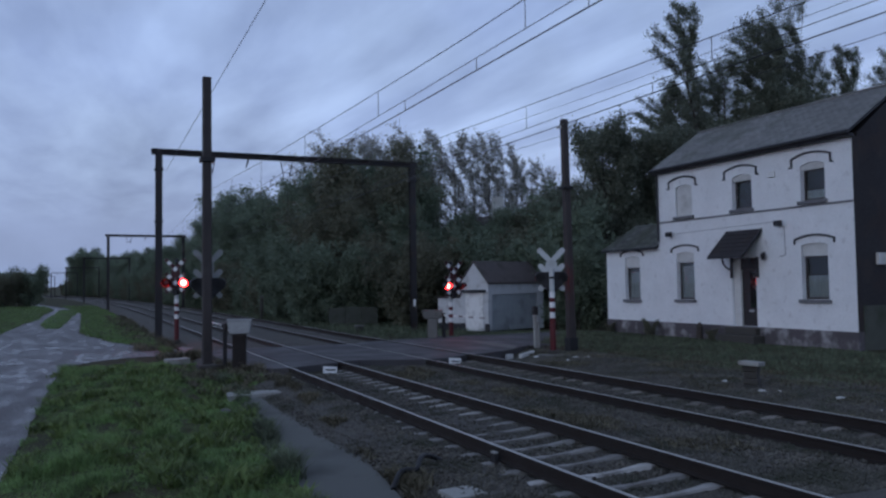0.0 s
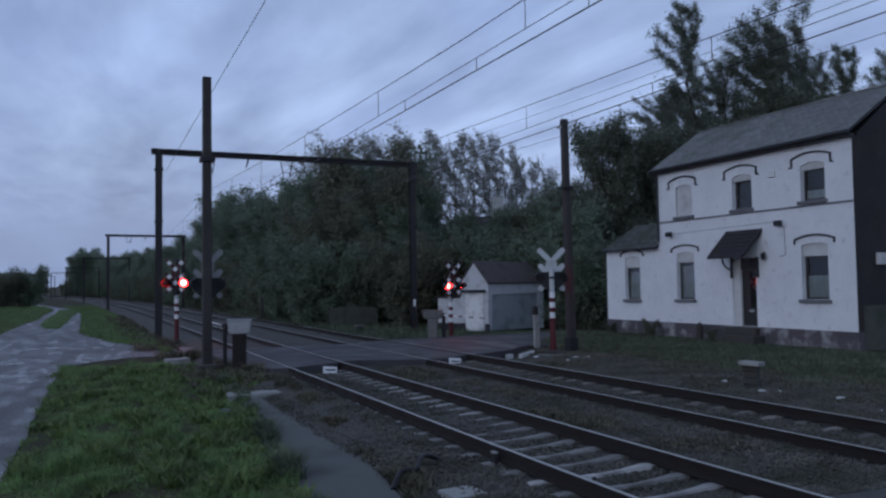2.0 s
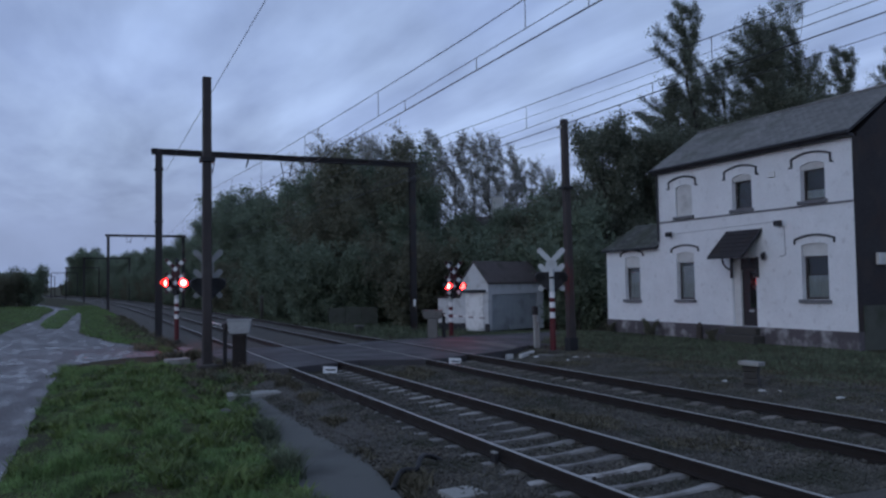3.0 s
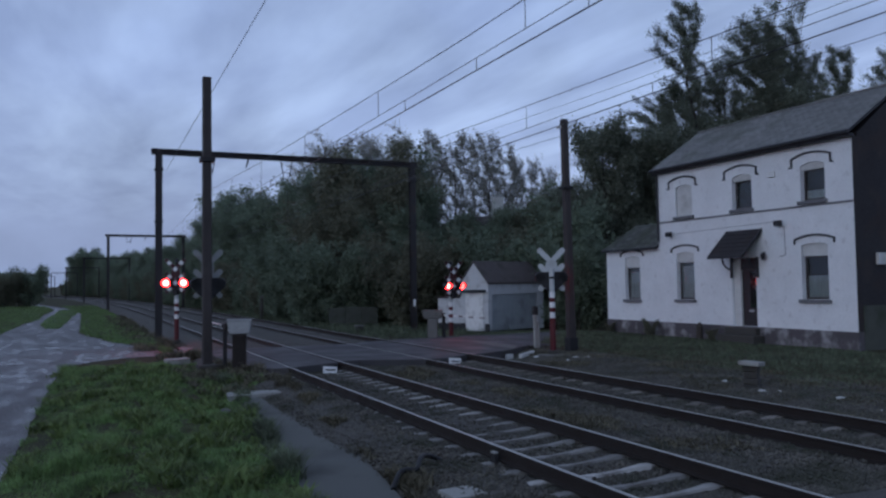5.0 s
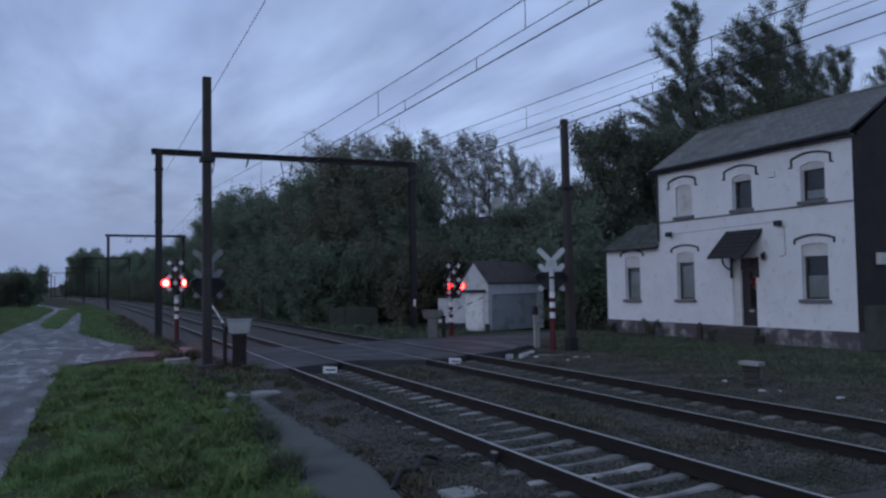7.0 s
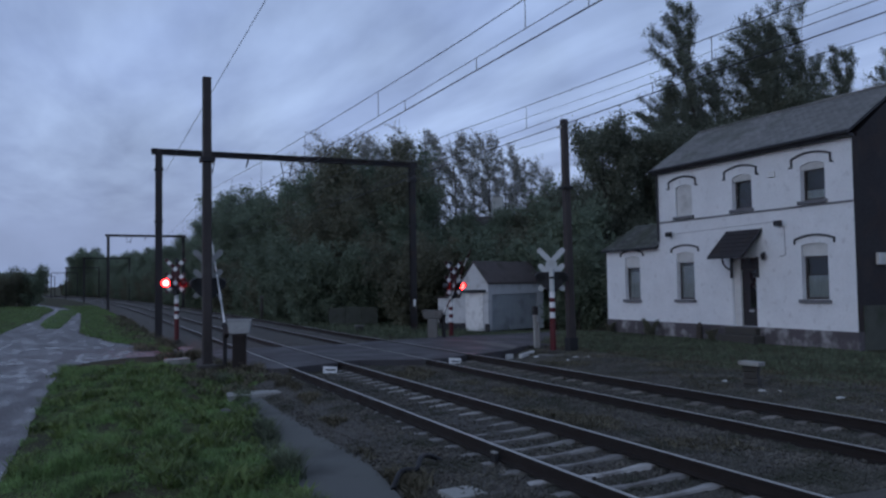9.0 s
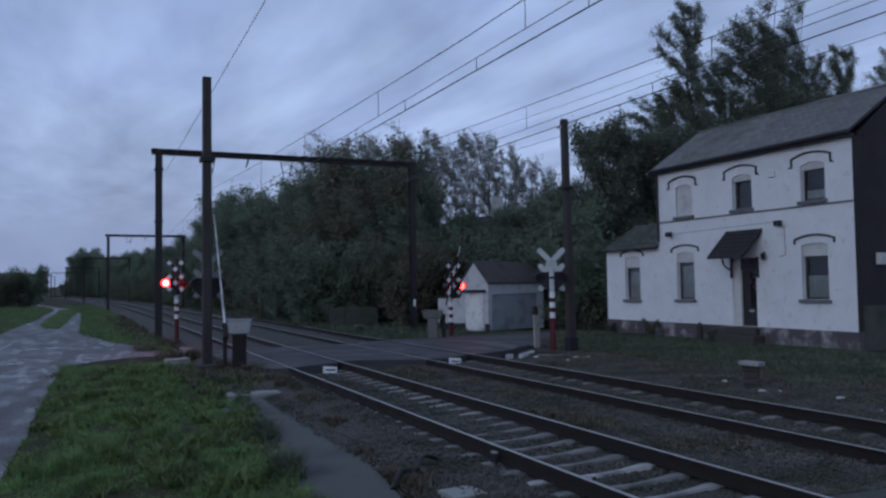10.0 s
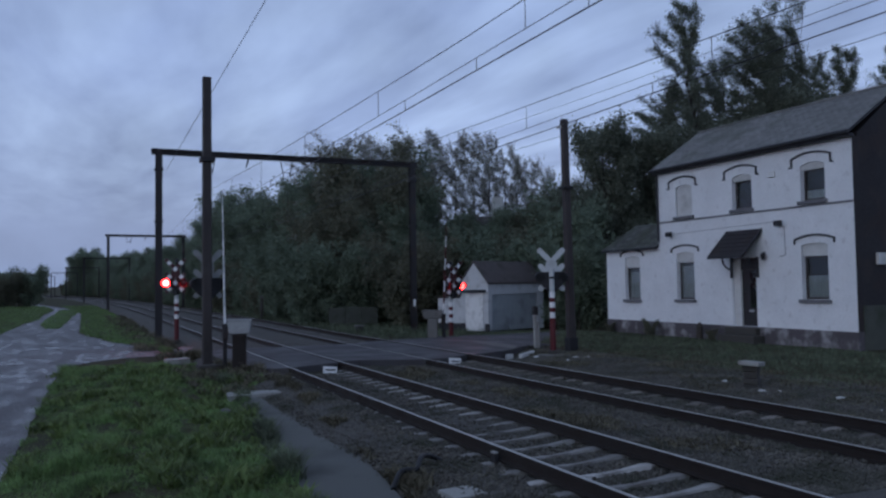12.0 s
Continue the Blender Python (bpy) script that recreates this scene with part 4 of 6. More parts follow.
# ---- masts, portals and wires ----
def portal(y, detail):
    base_l, base_r, top = -0.4, -0.75, 9.0
    dx = bend(y)
    p = thing("catenary_portal", pose(dx, y, 0, 0, 0, math.degrees(math.atan(max(0, y - CURVE0) * 2 / CURVE2R))), "dark steel catenary portal spanning both tracks", "catenary portal", "catenary portals along the line")
    xl, xr = 3.24, 16.75 if y < 60 else 12.2
    for x, b in ((xl, base_l), (xr, base_r)):
        bm = box(x - 0.16, x + 0.16, -0.15, -0.13, b, top)
        box(x - 0.16, x + 0.16, 0.13, 0.15, b, top, 0, bm)
        box(x - 0.03, x + 0.03, -0.13, 0.13, b, top, 0, bm)
        mast = part("mast", bm, M_DARKSTEEL, p)
        part("concrete_foot", box(x - 0.4, x + 0.4, -0.4, 0.4, b - 0.3, b + 0.12, 0.03), M_DARKCONCRETE, mast)
        if detail:
            part("collar", box(x - 0.2, x + 0.2, -0.19, 0.19, 7.95, 8.1, 0.01), M_DARKSTEEL, mast)
            part("collar", box(x - 0.2, x + 0.2, -0.19, 0.19, 5.4, 5.5, 0.01), M_DARKSTEEL, mast)
    bm = box(xl - 0.35, xr + 0.3, -0.15, 0.15, top - 0.02, top + 0.06)
    box(xl - 0.35, xr + 0.3, -0.15, 0.15, top - 0.22, top - 0.16, 0, bm)
    box(xl - 0.35, xr + 0.3, -0.04, 0.04, top - 0.16, top - 0.02, 0, bm)
    part("beam", bm, M_DARKSTEEL, p)
    for c in (T1 + GAUGE / 2, T2 + GAUGE / 2):
        bm = rod((c - 0.32, 0, top - 0.22), (c - 0.16, 0, top - 1.05), 0.025, seg=6)
        rod((c + 0.32, 0, top - 0.22), (c + 0.16, 0, top - 1.05), 0.025, seg=6, bm=bm)
        rod((c - 0.2, 0, top - 0.85), (c + 0.2, 0, top - 0.85), 0.02, seg=6, bm=bm)
        part("hanger", bm, M_DARKSTEEL, p, "V-shaped suspension hanger")
    if detail:
        part("mast_plate", box(xr - 0.06, xr + 0.06, -0.19, -0.155, 0.95, 1.35), M_WHITEPAINT, p, "white plate on the mast")
    x = (T1 + T2 + GAUGE) / 2
    part("insulator", rod((x, 0, top - 0.22), (x - 0.12, 0, top - 0.65), 0.05, 0.03, 8), M_DARKSTEEL, p)
    return p


for yy, det in ((41.4, True), (107.0, False), (184.0, False), (260.0, False), (331.0, False), (418.0, False)):
    portal(yy, det)


def catenary_pole(x, y, top, base, lean, label, s0=0.142, s1=0.124):
    p = thing("catenary_pole", pose(x, y, base, 0, lean), label, "pole", "lineside poles")
    bm = bmesh.new()
    hgt = top - base
    ring = []
    for z, s in ((-0.3, s0), (0.9, s0), (0.92, s0 * 0.94), (hgt, s1)):
        c = s * 0.25
        ring.append([bm.verts.new((a, b, z)) for a, b in ((-s + c, -s), (s - c, -s), (s, -s + c), (s, s - c), (s - c, s), (-s + c, s), (-s, s - c), (-s, -s + c))])
    for r, q in zip(ring, ring[1:]):
        for i in range(8):
            bm.faces.new((r[i], r[(i + 1) % 8], q[(i + 1) % 8], q[i]))
    bm.faces.new(ring[-1])
    part("shaft", bm, M_POLE, p)
    return p


pole_a = catenary_pole(3.29, 24.58, 8.48, -0.3, 0.0, "tall dark square lineside pole beside the crossing")
part("bracket", box(-0.2, 0.2, -0.2, 0.2, 6.2, 6.34, 0.01), M_DARKSTEEL, pole_a, "dark steel clamp")
part("concrete_foot", box(-0.3, 0.45, -0.55, 0.35, -0.1, 0.16, 0.04), M_DARKCONCRETE, pole_a, "rough dark concrete footing")
pole_b = catenary_pole(14.99, 22.85, 7.7, -0.15, -0.9, "dark slender lineside pole opposite the house", 0.138, 0.108)
part("insulator", rod((-0.13, 0, 7.6), (-0.28, 0, 7.55), 0.04, seg=8), M_FRAME, pole_b)
part("sleeve", box(-0.17, 0.17, -0.17, 0.17, -0.1, 0.42, 0.02), M_BLACKPAINT, pole_b, "black protective sleeve")
part("clamp", box(-0.18, 0.18, -0.18, 0.18, 5.45, 5.56, 0.01), M_DARKSTEEL, pole_b)


def wire(name, pts, r, label):
    """A wire as a thin tube through points."""
    cu = bpy.data.curves.new(name, "CURVE")
    cu.dimensions, cu.bevel_depth, cu.bevel_resolution = "3D", r, 1
    sp = cu.splines.new("POLY")
    sp.points.add(len(pts) - 1)
    for q, v in zip(sp.points, pts):
        q.co = (*v, 1)
    cu.materials.append(M_WIRE)
    return tagged(new(name, cu), label, "wire", "overhead wires")


def catenary_line(c, stagger, sags, rise, start):
    spans = [(-24.6, 41.4), (41.4, 107.0), (107.0, 184.0), (184.0, 260.0), (260.0, 331.0)]
    top, aux, con = [], [], []
    for a, b in spans:
        n = 22
        for i in range(n + (1 if b > 330 else 0)):
            y = a + (b - a) * i / n
            s = 2 * (y - a) / (b - a) - 1
            x = c + bend(y) + stagger * s
            top.append((x, y, float(np.interp(y, *sags)) if y < 41.4 else 6.08 + 1.0 * s * s))
            aux.append((x, y, 5.70 + rise + 0.06 * s * s))
            con.append((x, y, 5.5 + rise))
    t = wire("messenger_wire", top, 0.008, "dark sagging messenger wire over the track")
    wire("auxiliary_wire", aux, 0.0065, "dark auxiliary wire over the track")
    wire("contact_wire", con, 0.010, "dark taut contact wire over the track")
    def sag(y):
        a, b = next((p for p in spans if p[0] <= y < p[1]), spans[0])
        s = 2 * (y - a) / (b - a) - 1
        return c + bend(y) + stagger * s, float(np.interp(y, *sags)) if y < 41.4 else 6.08 + 1.0 * s * s, 5.70 + rise + 0.06 * s * s
    y = start
    while y < 70:
        x, a, b = sag(y)
        wire("dropper", [(x, y, a), (x, y, b)], 0.007, "thin dropper between overhead wires")
        for step in (1.55, 4.65):
            x, a, b = sag(y + step)
            wire("dropper", [(x, y + step, b), (x, y + step, 5.5 + rise)], 0.007, "thin dropper between overhead wires")
        y += 6.2


catenary_line(T1 + GAUGE / 2, 0.0, ([-25, 5, 9, 12, 15, 18, 22, 28, 36, 41.4], [7.08, 6.13, 6.12, 6.14, 6.21, 6.285, 6.39, 6.56, 6.86, 7.08]), 0.0, 3.4)
catenary_line(T2 + GAUGE / 2, 0.0, ([-25, 5, 9.9, 16.5, 20.6, 30, 41.4], [6.5, 6.12, 6.21, 6.36, 6.47, 6.75, 7.07]), 0.115, 4.0)
wire("feeder_wire", [(3.35, y, 8.35 - 0.019 * y) for y in range(-24, 42, 3)], 0.009, "dark feeder wire along the masts")
wire("feeder_wire", [(14.95, y, 7.14 + 0.0006 * (y - 14) ** 2) for y in range(-10, 42, 3)], 0.008, "dark feeder wire along the poles")
wire("feeder_wire", [(14.95, y, 8.1 + 0.0008 * (y - 10) ** 2) for y in range(-10, 42, 3)], 0.006, "dark feeder wire along the poles")


# ---- crossing signals ----
def rounded_board(length, width, k=5):
    r = width / 2
    pts = [(length - r + r * math.cos(a), r * math.sin(a)) for a in [-math.pi / 2 + math.pi * i / k for i in range(k + 1)]]
    return [(0, -r)] + pts + [(0, r)]


LENSES = []
BRIGHT, FAINT = (M_LIT, M_LITRIM), ((M_SPILLDIM, M_SPILLDIM), (M_SPILLDIM, M_SPILLDIM))   # core and rim of a lens


def crossing_signal(m, label, lamps, drop=0.0, red=0.95, glow=None, small=1.0, back=None):
    """A striped post with a double saltire and two round red lamps; it faces local -y. lamps: phases of the lamps at -x and +x."""
    s = thing("crossing_signal", m, label, "crossing signal", "signals round the level crossing")
    heights = [0.0, red, red + 0.19, red + 0.34, red + 0.51, red + 0.66, red + 0.86, 2.86 - drop]
    paints = [M_REDPAINT, M_WHITEPAINT, M_REDPAINT, M_WHITEPAINT, M_REDPAINT, M_WHITEPAINT, M_SIGNBACK]
    bands = [(heights[k], heights[k + 1], paints[k], (0.1, 0.092, 0.092, 0.092, 0.092, 0.092, 0.085)[k]) for k in range(7)]
    for a, b, mat, r in bands:
        part("post_band", rod((0, 0, a), (0, 0, b), r, seg=14), mat, s, smooth=False)
    part("foot", box(-0.16, 0.16, -0.16, 0.16, -0.25, 0.03, 0.02), M_DARKCONCRETE, s)
    zv, zx = 3.1 - drop, 2.5 - drop / 2
    bm = rod((0, 0, 2.861 - drop), (0, 0, zv + 0.3), 0.045, seg=10)
    rod((0, 0, zv + 0.3), (0, 0, zv + 0.46), 0.11, 0.07, 12, bm)
    if not drop:
        part("bell", bm, M_BLACKPAINT, s, "dark warning bell on the post")
    else:
        bm.free()
    y = -0.24
    arms = [(zv, 46, 0.62), (zv, 134, 0.62), (zx, 46, 0.6), (zx, 134, 0.6), (zx, 226, 0.6), (zx, 314, 0.6)]
    for k, (z, ang, ln) in enumerate(arms):
        b = part("saltire_board", plate(rounded_board(ln, 0.18), 0.01, "y"), back or M_SIGNBACK, s, "grey-white saltire board")
        b.matrix_basis = Matrix.Translation((0, y + 0.012 * (k % 2), z)) @ Matrix.Rotation(-radians(ang), 4, "Y")
        part("enamel_face", plate(rounded_board(ln - 0.004, 0.174), 0.003, "y"), M_REDFACE, b, "dark red enamelled face", Matrix.Translation((0, -0.0072, 0)))
        part("enamel_square", box(0.285, 0.455, -0.0135, -0.0092, -0.08, 0.08), M_WHITEPAINT, b, "white enamelled square")
    for z in (zv, zx):
        part("enamel_square", box(-0.082, 0.082, -0.004, 0.004, -0.082, 0.082, 0), M_WHITEPAINT, s).matrix_basis = Matrix.Translation((0, y - 0.024, z)) @ Matrix.Rotation(radians(45), 4, "Y")
    part("centre_plate", plate([(-0.19, zv - 0.4), (0.19, zv - 0.4), (0.19, zv - 0.02), (0.0, zv + 0.1), (-0.19, zv - 0.02)], 0.03, "y"), back or M_SIGNBACK, s, "grey centre plate", Matrix.Translation((0, y + 0.04, 0)))
    part("enamel_face", plate([(-0.185, zv - 0.395), (0.185, zv - 0.395), (0.185, zv - 0.025), (0.0, zv + 0.09), (-0.185, zv - 0.025)], 0.003, "y"), M_REDFACE, s, "dark red enamelled face", Matrix.Translation((0, y + 0.0225, 0)))
    part("crossbar", box(-0.1, 0.1, -0.19, 0.105, zx - 0.05, zx + 0.02, 0.008), M_BLACKPAINT, s)
    # black board: a triangle with round corners, point down
    pts = []
    for cx, cz, a0 in ((0.31, zx - 0.02, -35), (-0.31, zx - 0.02, 85), (0.0, zx - 0.42, 215)):
        rr = 0.2 if cx else 0.13
        pts += [(cx + rr * math.cos(radians(a0 + 13 * i)), cz + rr * math.sin(radians(a0 + 13 * i))) for i in range(10)]
    part("target_board", plate(pts, 0.02, "y"), M_BLACKPAINT, s, "black triangular target board").matrix_basis = Matrix.Translation((0, -0.14, 0))
    bm = rod((0, -0.2, zx - 0.42), (0, -0.32, zx - 0.42), 0.1, seg=14)
    part("lamp_housing", bm, M_BLACKPAINT, s, "black housing of the unlit white lamp")
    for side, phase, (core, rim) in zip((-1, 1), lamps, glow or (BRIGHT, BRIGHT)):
        x, z = side * 0.37, 2.5 - drop / 2
        bm = bmesh.new()
        k, r = 20, 0.185 * small
        prof = [(-0.36, r), (-0.13, r * 0.9), (-0.13, 0.001)]
        loops = [[bm.verts.new((x + rr * math.cos(2 * math.pi * i / k), yy, z + rr * math.sin(2 * math.pi * i / k))) for i in range(k)] for yy, rr in prof]
        for p, q in zip(loops, loops[1:]):
            for i in range(k):
                bm.faces.new((p[i], p[(i + 1) % k], q[(i + 1) % k], q[i]))
        # visor over the upper half
        for i in range(k):
            a0, a1 = 2 * math.pi * i / k, 2 * math.pi * (i + 1) / k
            if math.sin((a0 + a1) / 2) > -0.2:
                vs = [bm.verts.new((x + r * math.cos(a), yy, z + r * math.sin(a))) for a, yy in ((a0, -0.36), (a1, -0.36), (a1, -0.5), (a0, -0.5))]
                bm.faces.new(vs)
        part("lamp_housing", bm, M_BLACKPAINT, s, "black lamp housing with a visor")
        # two-faced lens that turns: one face shines, the other is dark
        verts, faces, mats = [], [], []
        R, seg = 0.17 * small, 24
        prof = [(-0.045, 0.0), (-0.04, 0.71 * R), (-0.025, 0.88 * R), (-0.004, R), (0.004, R), (0.025, 0.115), (0.04, 0.06), (0.045, 0.0)]
        for yy, rr in prof:
            verts += [(rr * math.cos(2 * math.pi * i / seg), yy, rr * math.sin(2 * math.pi * i / seg)) for i in range(seg)]
        for j in range(len(prof) - 1):
            for i in range(seg):
                faces.append((j * seg + i, j * seg + (i + 1) % seg, (j + 1) * seg + (i + 1) % seg, (j + 1) * seg + i))
                mats.append(0 if j < 1 else 2 if j < 3 else 1)
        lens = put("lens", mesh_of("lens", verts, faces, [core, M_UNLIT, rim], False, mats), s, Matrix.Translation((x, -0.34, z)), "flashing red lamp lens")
        LENSES.append((lens, (x, -0.34, z), phase))
    return s


PHASE_A, PHASE_B, PERIOD = 0.05, 0.521, 0.942
crossing_signal(pose(3.58, 36.3, -0.13, 0, 0, -18), "red and white crossing signal with flashing lamps beside the masts", (PHASE_B, PHASE_A))
crossing_signal(pose(14.4, 31.3, -0.44, 0, 0, 10), "red and white crossing signal with flashing lamps by the outbuilding", (PHASE_A, PHASE_B), glow=(BRIGHT, (M_OFFAXISDIM, M_OFFAXISDIM)), small=0.78)
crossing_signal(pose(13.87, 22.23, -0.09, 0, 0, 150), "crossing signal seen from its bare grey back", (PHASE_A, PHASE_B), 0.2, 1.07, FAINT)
crossing_signal(pose(3.42, 25.35, -0.25, 0, 0, 172), "crossing signal seen from its back behind the pole", (PHASE_A, PHASE_B), glow=FAINT, back=M_DIMBACK)


# ---- barriers ----
ARMS = []


def barrier(m, length, pivot_z, label, second):
    """A lifting barrier: the arm turns about local x at the pivot and lies along local y when down."""
    b = thing("barrier", m, label, "barrier", "lifting barriers")
    part("pedestal", box(-0.055, 0.055, -0.08, 0.08, -0.25, pivot_z - 0.06, 0.02), M_DARKSTEEL, b, "dark steel pedestal")
    part("bearing", rod((-0.09, 0, pivot_z), (0.09, 0, pivot_z), 0.06, seg=14), M_DARKSTEEL, b)
    arm = new("arm")
    arm.parent = b
    part("counterweight", box(-0.07, 0.07, -0.42, 0.06, -0.09, 0.09, 0.02), M_DARKSTEEL, arm, "dark counterweight")
    n = 8
    for i in range(n):
        a, c = 0.05 + (length - 0.05) * i / n, 0.05 + (length - 0.05) * (i + 1) / n
        ra, rc = 0.034 - 0.018 * i / n, 0.034 - 0.018 * (i + 1) / n
        part("stripe", rod((0, a, 0), (0, c, 0), ra, rc, 10), M_WHITEPAINT if i % 2 == 0 else second, arm)
    ARMS.append((arm, pivot_z))
    return b


barrier(pose(3.72, 24.0, -0.2), 4.1, 1.2, "white lifting barrier beside the road", M_SIGNBACK)
barrier(pose(13.46, 30.0, -0.3, 0, 0, 180), 3.75, 1.16, "red and white lifting barrier on the far side of the road", M_REDPAINT)


# ---- lineside cabinets and small things ----
def cabinet(m, w, d, z0, z1, pw, mat, label):
    c = thing("cabinet", m, label, "cabinet", "lineside cabinets")
    part("post", box(-pw / 2, pw / 2, -pw / 2, pw / 2, -0.2, z0, 0.02), M_RUST if mat is M_GREYCASING else M_OLDCONCRETE, c)
    bm = box(-w / 2, w / 2, -d / 2, d / 2, z0 + 0.001, z1, 0.04)
    for v in bm.verts:
        k = 0.84 + 0.16 * (v.co.z - z0) / (z1 - z0)
        v.co.x, v.co.y = v.co.x * k, v.co.y * k
    part("casing", bm, mat, c, "pale weathered casing")
    part("lid", box(-w / 2 - 0.02, w / 2 + 0.02, -d / 2 - 0.02, d / 2 + 0.02, z1 + 0.001, z1 + 0.03, 0.01), mat, c)
    return c


cabinet(pose(3.95, 22.9, -0.28, 0, 0, -14), 0.66, 0.4, 1.09, 1.47, 0.37, M_GREYCASING, "pale cabinet on a dark post beside the crossing")
cabinet(pose(13.05, 30.2, -0.25, 0, 0, -25), 0.85, 0.5, 0.98, 1.3, 0.4, M_OLDCONCRETE, "grey cabinet on a concrete post beside the lane")


# ---- trees ----
def tree_mesh(seed, height, spread, trunk_r, limbs, leaf, count, low=0.25, upright=0.6, clump=0.55, droop=0.0, twigs=4, wind=0.0, taper=0.0, twig=1.0, uneven=0.0):
    """Trunk with limbs as one mesh, and a crown of small leaf faces in clumps along the twigs as another."""
    rng = random.Random(seed)
    tv, tf, tips = [], [], []
    def tube(pts, r0, r1, seg=6):
        i0 = len(tv)
        for j, p in enumerate(pts):
            r = r0 + (r1 - r0) * j / (len(pts) - 1)
            for i in range(seg):
                a = 2 * math.pi * i / seg
                tv.append((p.x + r * math.cos(a), p.y + r * math.sin(a), p.z))
        for j in range(len(pts) - 1):
            for i in range(seg):
                tf.append((i0 + j * seg + i, i0 + j * seg + (i + 1) % seg, i0 + (j + 1) * seg + (i + 1) % seg, i0 + (j + 1) * seg + i))
    trunk = [Vector((0.05 * height * noise.noise((seed, z * 0.25, 0)) * z / height - 0.05 * wind * height * max(0.0, z / height) ** 2, 0.05 * height * noise.noise((0, z * 0.25, seed)) * z / height, z)) for z in np.linspace(-0.6, height * (0.9 + 0.06 * taper), 9)]
    tube(trunk, trunk_r, trunk_r * 0.05, 8)
    for k in range(limbs):
        f = low + (0.9 + 0.05 * taper - low) * (k + rng.random()) / limbs
        base = trunk[0].lerp(trunk[-1], f)
        j = f * (len(trunk) - 1)
        base = trunk[int(j)].lerp(trunk[min(int(j) + 1, len(trunk) - 1)], j % 1)
        a = k * 2.4 + rng.uniform(-0.5, 0.5)
        ln = spread * (0.45 + 0.75 * math.sin(math.pi * min(1, 0.12 + 0.8 * (1 - f) ** 0.75))) * rng.uniform(0.7, 1.15)
        ln *= 1 - taper * (1 - (0.3 + 0.7 * ((0.95 - f) / (0.95 - low)) ** 0.7))
        out = Vector((math.cos(a), math.sin(a), upright + rng.uniform(-0.2, 0.3))).normalized()
        pts, p = [base], base.copy()
        for s in range(4):
            out = (out + Vector((rng.uniform(-0.2, 0.2) - 0.3 * wind, rng.uniform(-0.2, 0.2), 0.12 - droop))).normalized()
            p = p + out * ln / 4
            pts.append(p.copy())
            if s >= 1:
                for _ in range(twigs):
                    tw = (out + Vector((rng.uniform(-1, 1) - wind, rng.uniform(-1, 1), rng.uniform(-0.5, 0.8)))).normalized() * ln * twig * rng.uniform(0.14, 0.34)
                    tips.append((p, p + tw))
                    if _ == 0:
                        tube([p, p + tw], trunk_r * 0.07, trunk_r * 0.02, 4)
        tips.append((pts[-2], pts[-1]))
        tube(pts, trunk_r * 0.34 * (1.1 - f), trunk_r * 0.05, 5)
    r = np.random.RandomState(seed)
    n = count
    share = 1 - uneven + uneven * 3 * r.rand(len(tips)) ** 2
    idx = r.choice(len(tips), n, p=share / share.sum())
    a = np.array([tuple(t[0]) for t in tips])[idx]
    b = np.array([tuple(t[1]) for t in tips])[idx]
    f = r.rand(n, 1) ** 0.7
    c = a + (b - a) * f + r.normal(0, clump * 0.5, (n, 3)) * np.array([1, 1, 0.75])
    u = r.normal(size=(n, 3))
    u /= np.linalg.norm(u, axis=1)[:, None]
    v = np.cross(u, r.normal(size=(n, 3)))
    v /= np.linalg.norm(v, axis=1)[:, None]
    s = leaf * r.uniform(0.6, 1.3, (n, 1))
    quad = np.stack([c - u * s, c + v * s * 0.5, c + u * s, c - v * s * 0.5], 1).reshape(-1, 3)
    faces = np.arange(n * 4).reshape(-1, 4)
    return (tv, tf), (quad, faces)


def leaf_mesh(quad, faces, mat):
    me = bpy.data.meshes.new("crown")
    me.vertices.add(len(quad))
    me.vertices.foreach_set("co", quad.astype(np.float32).ravel())
    me.loops.add(faces.size)
    me.loops.foreach_set("vertex_index", faces.ravel().astype(np.int32))
    me.polygons.add(len(faces))
    me.polygons.foreach_set("loop_start", np.arange(0, faces.size, 4, dtype=np.int32))
    me.materials.append(mat)
    me.update(calc_edges=True)
    me.validate()
    return me


KINDS = {}


def tree_kind(key, mat, **kw):
    (tv, tf), (q, f) = tree_mesh(**kw)
    KINDS[key] = (mesh_of("trunk", tv, tf, M_BARK, True), leaf_mesh(q, f, mat), float(np.quantile(q[:, 2], 0.999)))


tree_kind("broad_a", M_LEAF, seed=3, height=11, spread=4.2, trunk_r=0.2, limbs=26, leaf=0.15, count=22000, low=0.06, clump=0.8)
tree_kind("broad_b", M_LEAF, seed=8, height=12, spread=3.7, trunk_r=0.2, limbs=26, leaf=0.15, count=22000, low=0.06, clump=0.8, upright=0.8)
tree_kind("broad_c", M_LEAFBROWN, seed=14, height=8, spread=3.6, trunk_r=0.2, limbs=22, leaf=0.14, count=16000, low=0.05, clump=0.8)
tree_kind("poplar_a", M_LEAFPOPLAR, seed=21, taper=0.12, height=16, spread=3.4, trunk_r=0.18, limbs=38, leaf=0.078, count=13000, low=0.3, upright=0.85, clump=0.26, wind=0.4, twigs=5, twig=1.15, uneven=0.6)
tree_kind("poplar_b", M_LEAFPOPLAR, seed=29, taper=0.1, height=17, spread=3.2, trunk_r=0.19, limbs=36, leaf=0.078, count=12000, low=0.34, upright=0.9, clump=0.26, wind=0.4, twigs=5, twig=1.15, uneven=0.65)
tree_kind("poplar_c", M_LEAFPOPLAR, seed=71, taper=0.05, height=16, spread=2.9, trunk_r=0.17, limbs=30, leaf=0.078, count=9500, low=0.3, upright=0.85, clump=0.25, wind=0.4, twigs=5, twig=1.1, uneven=0.6)
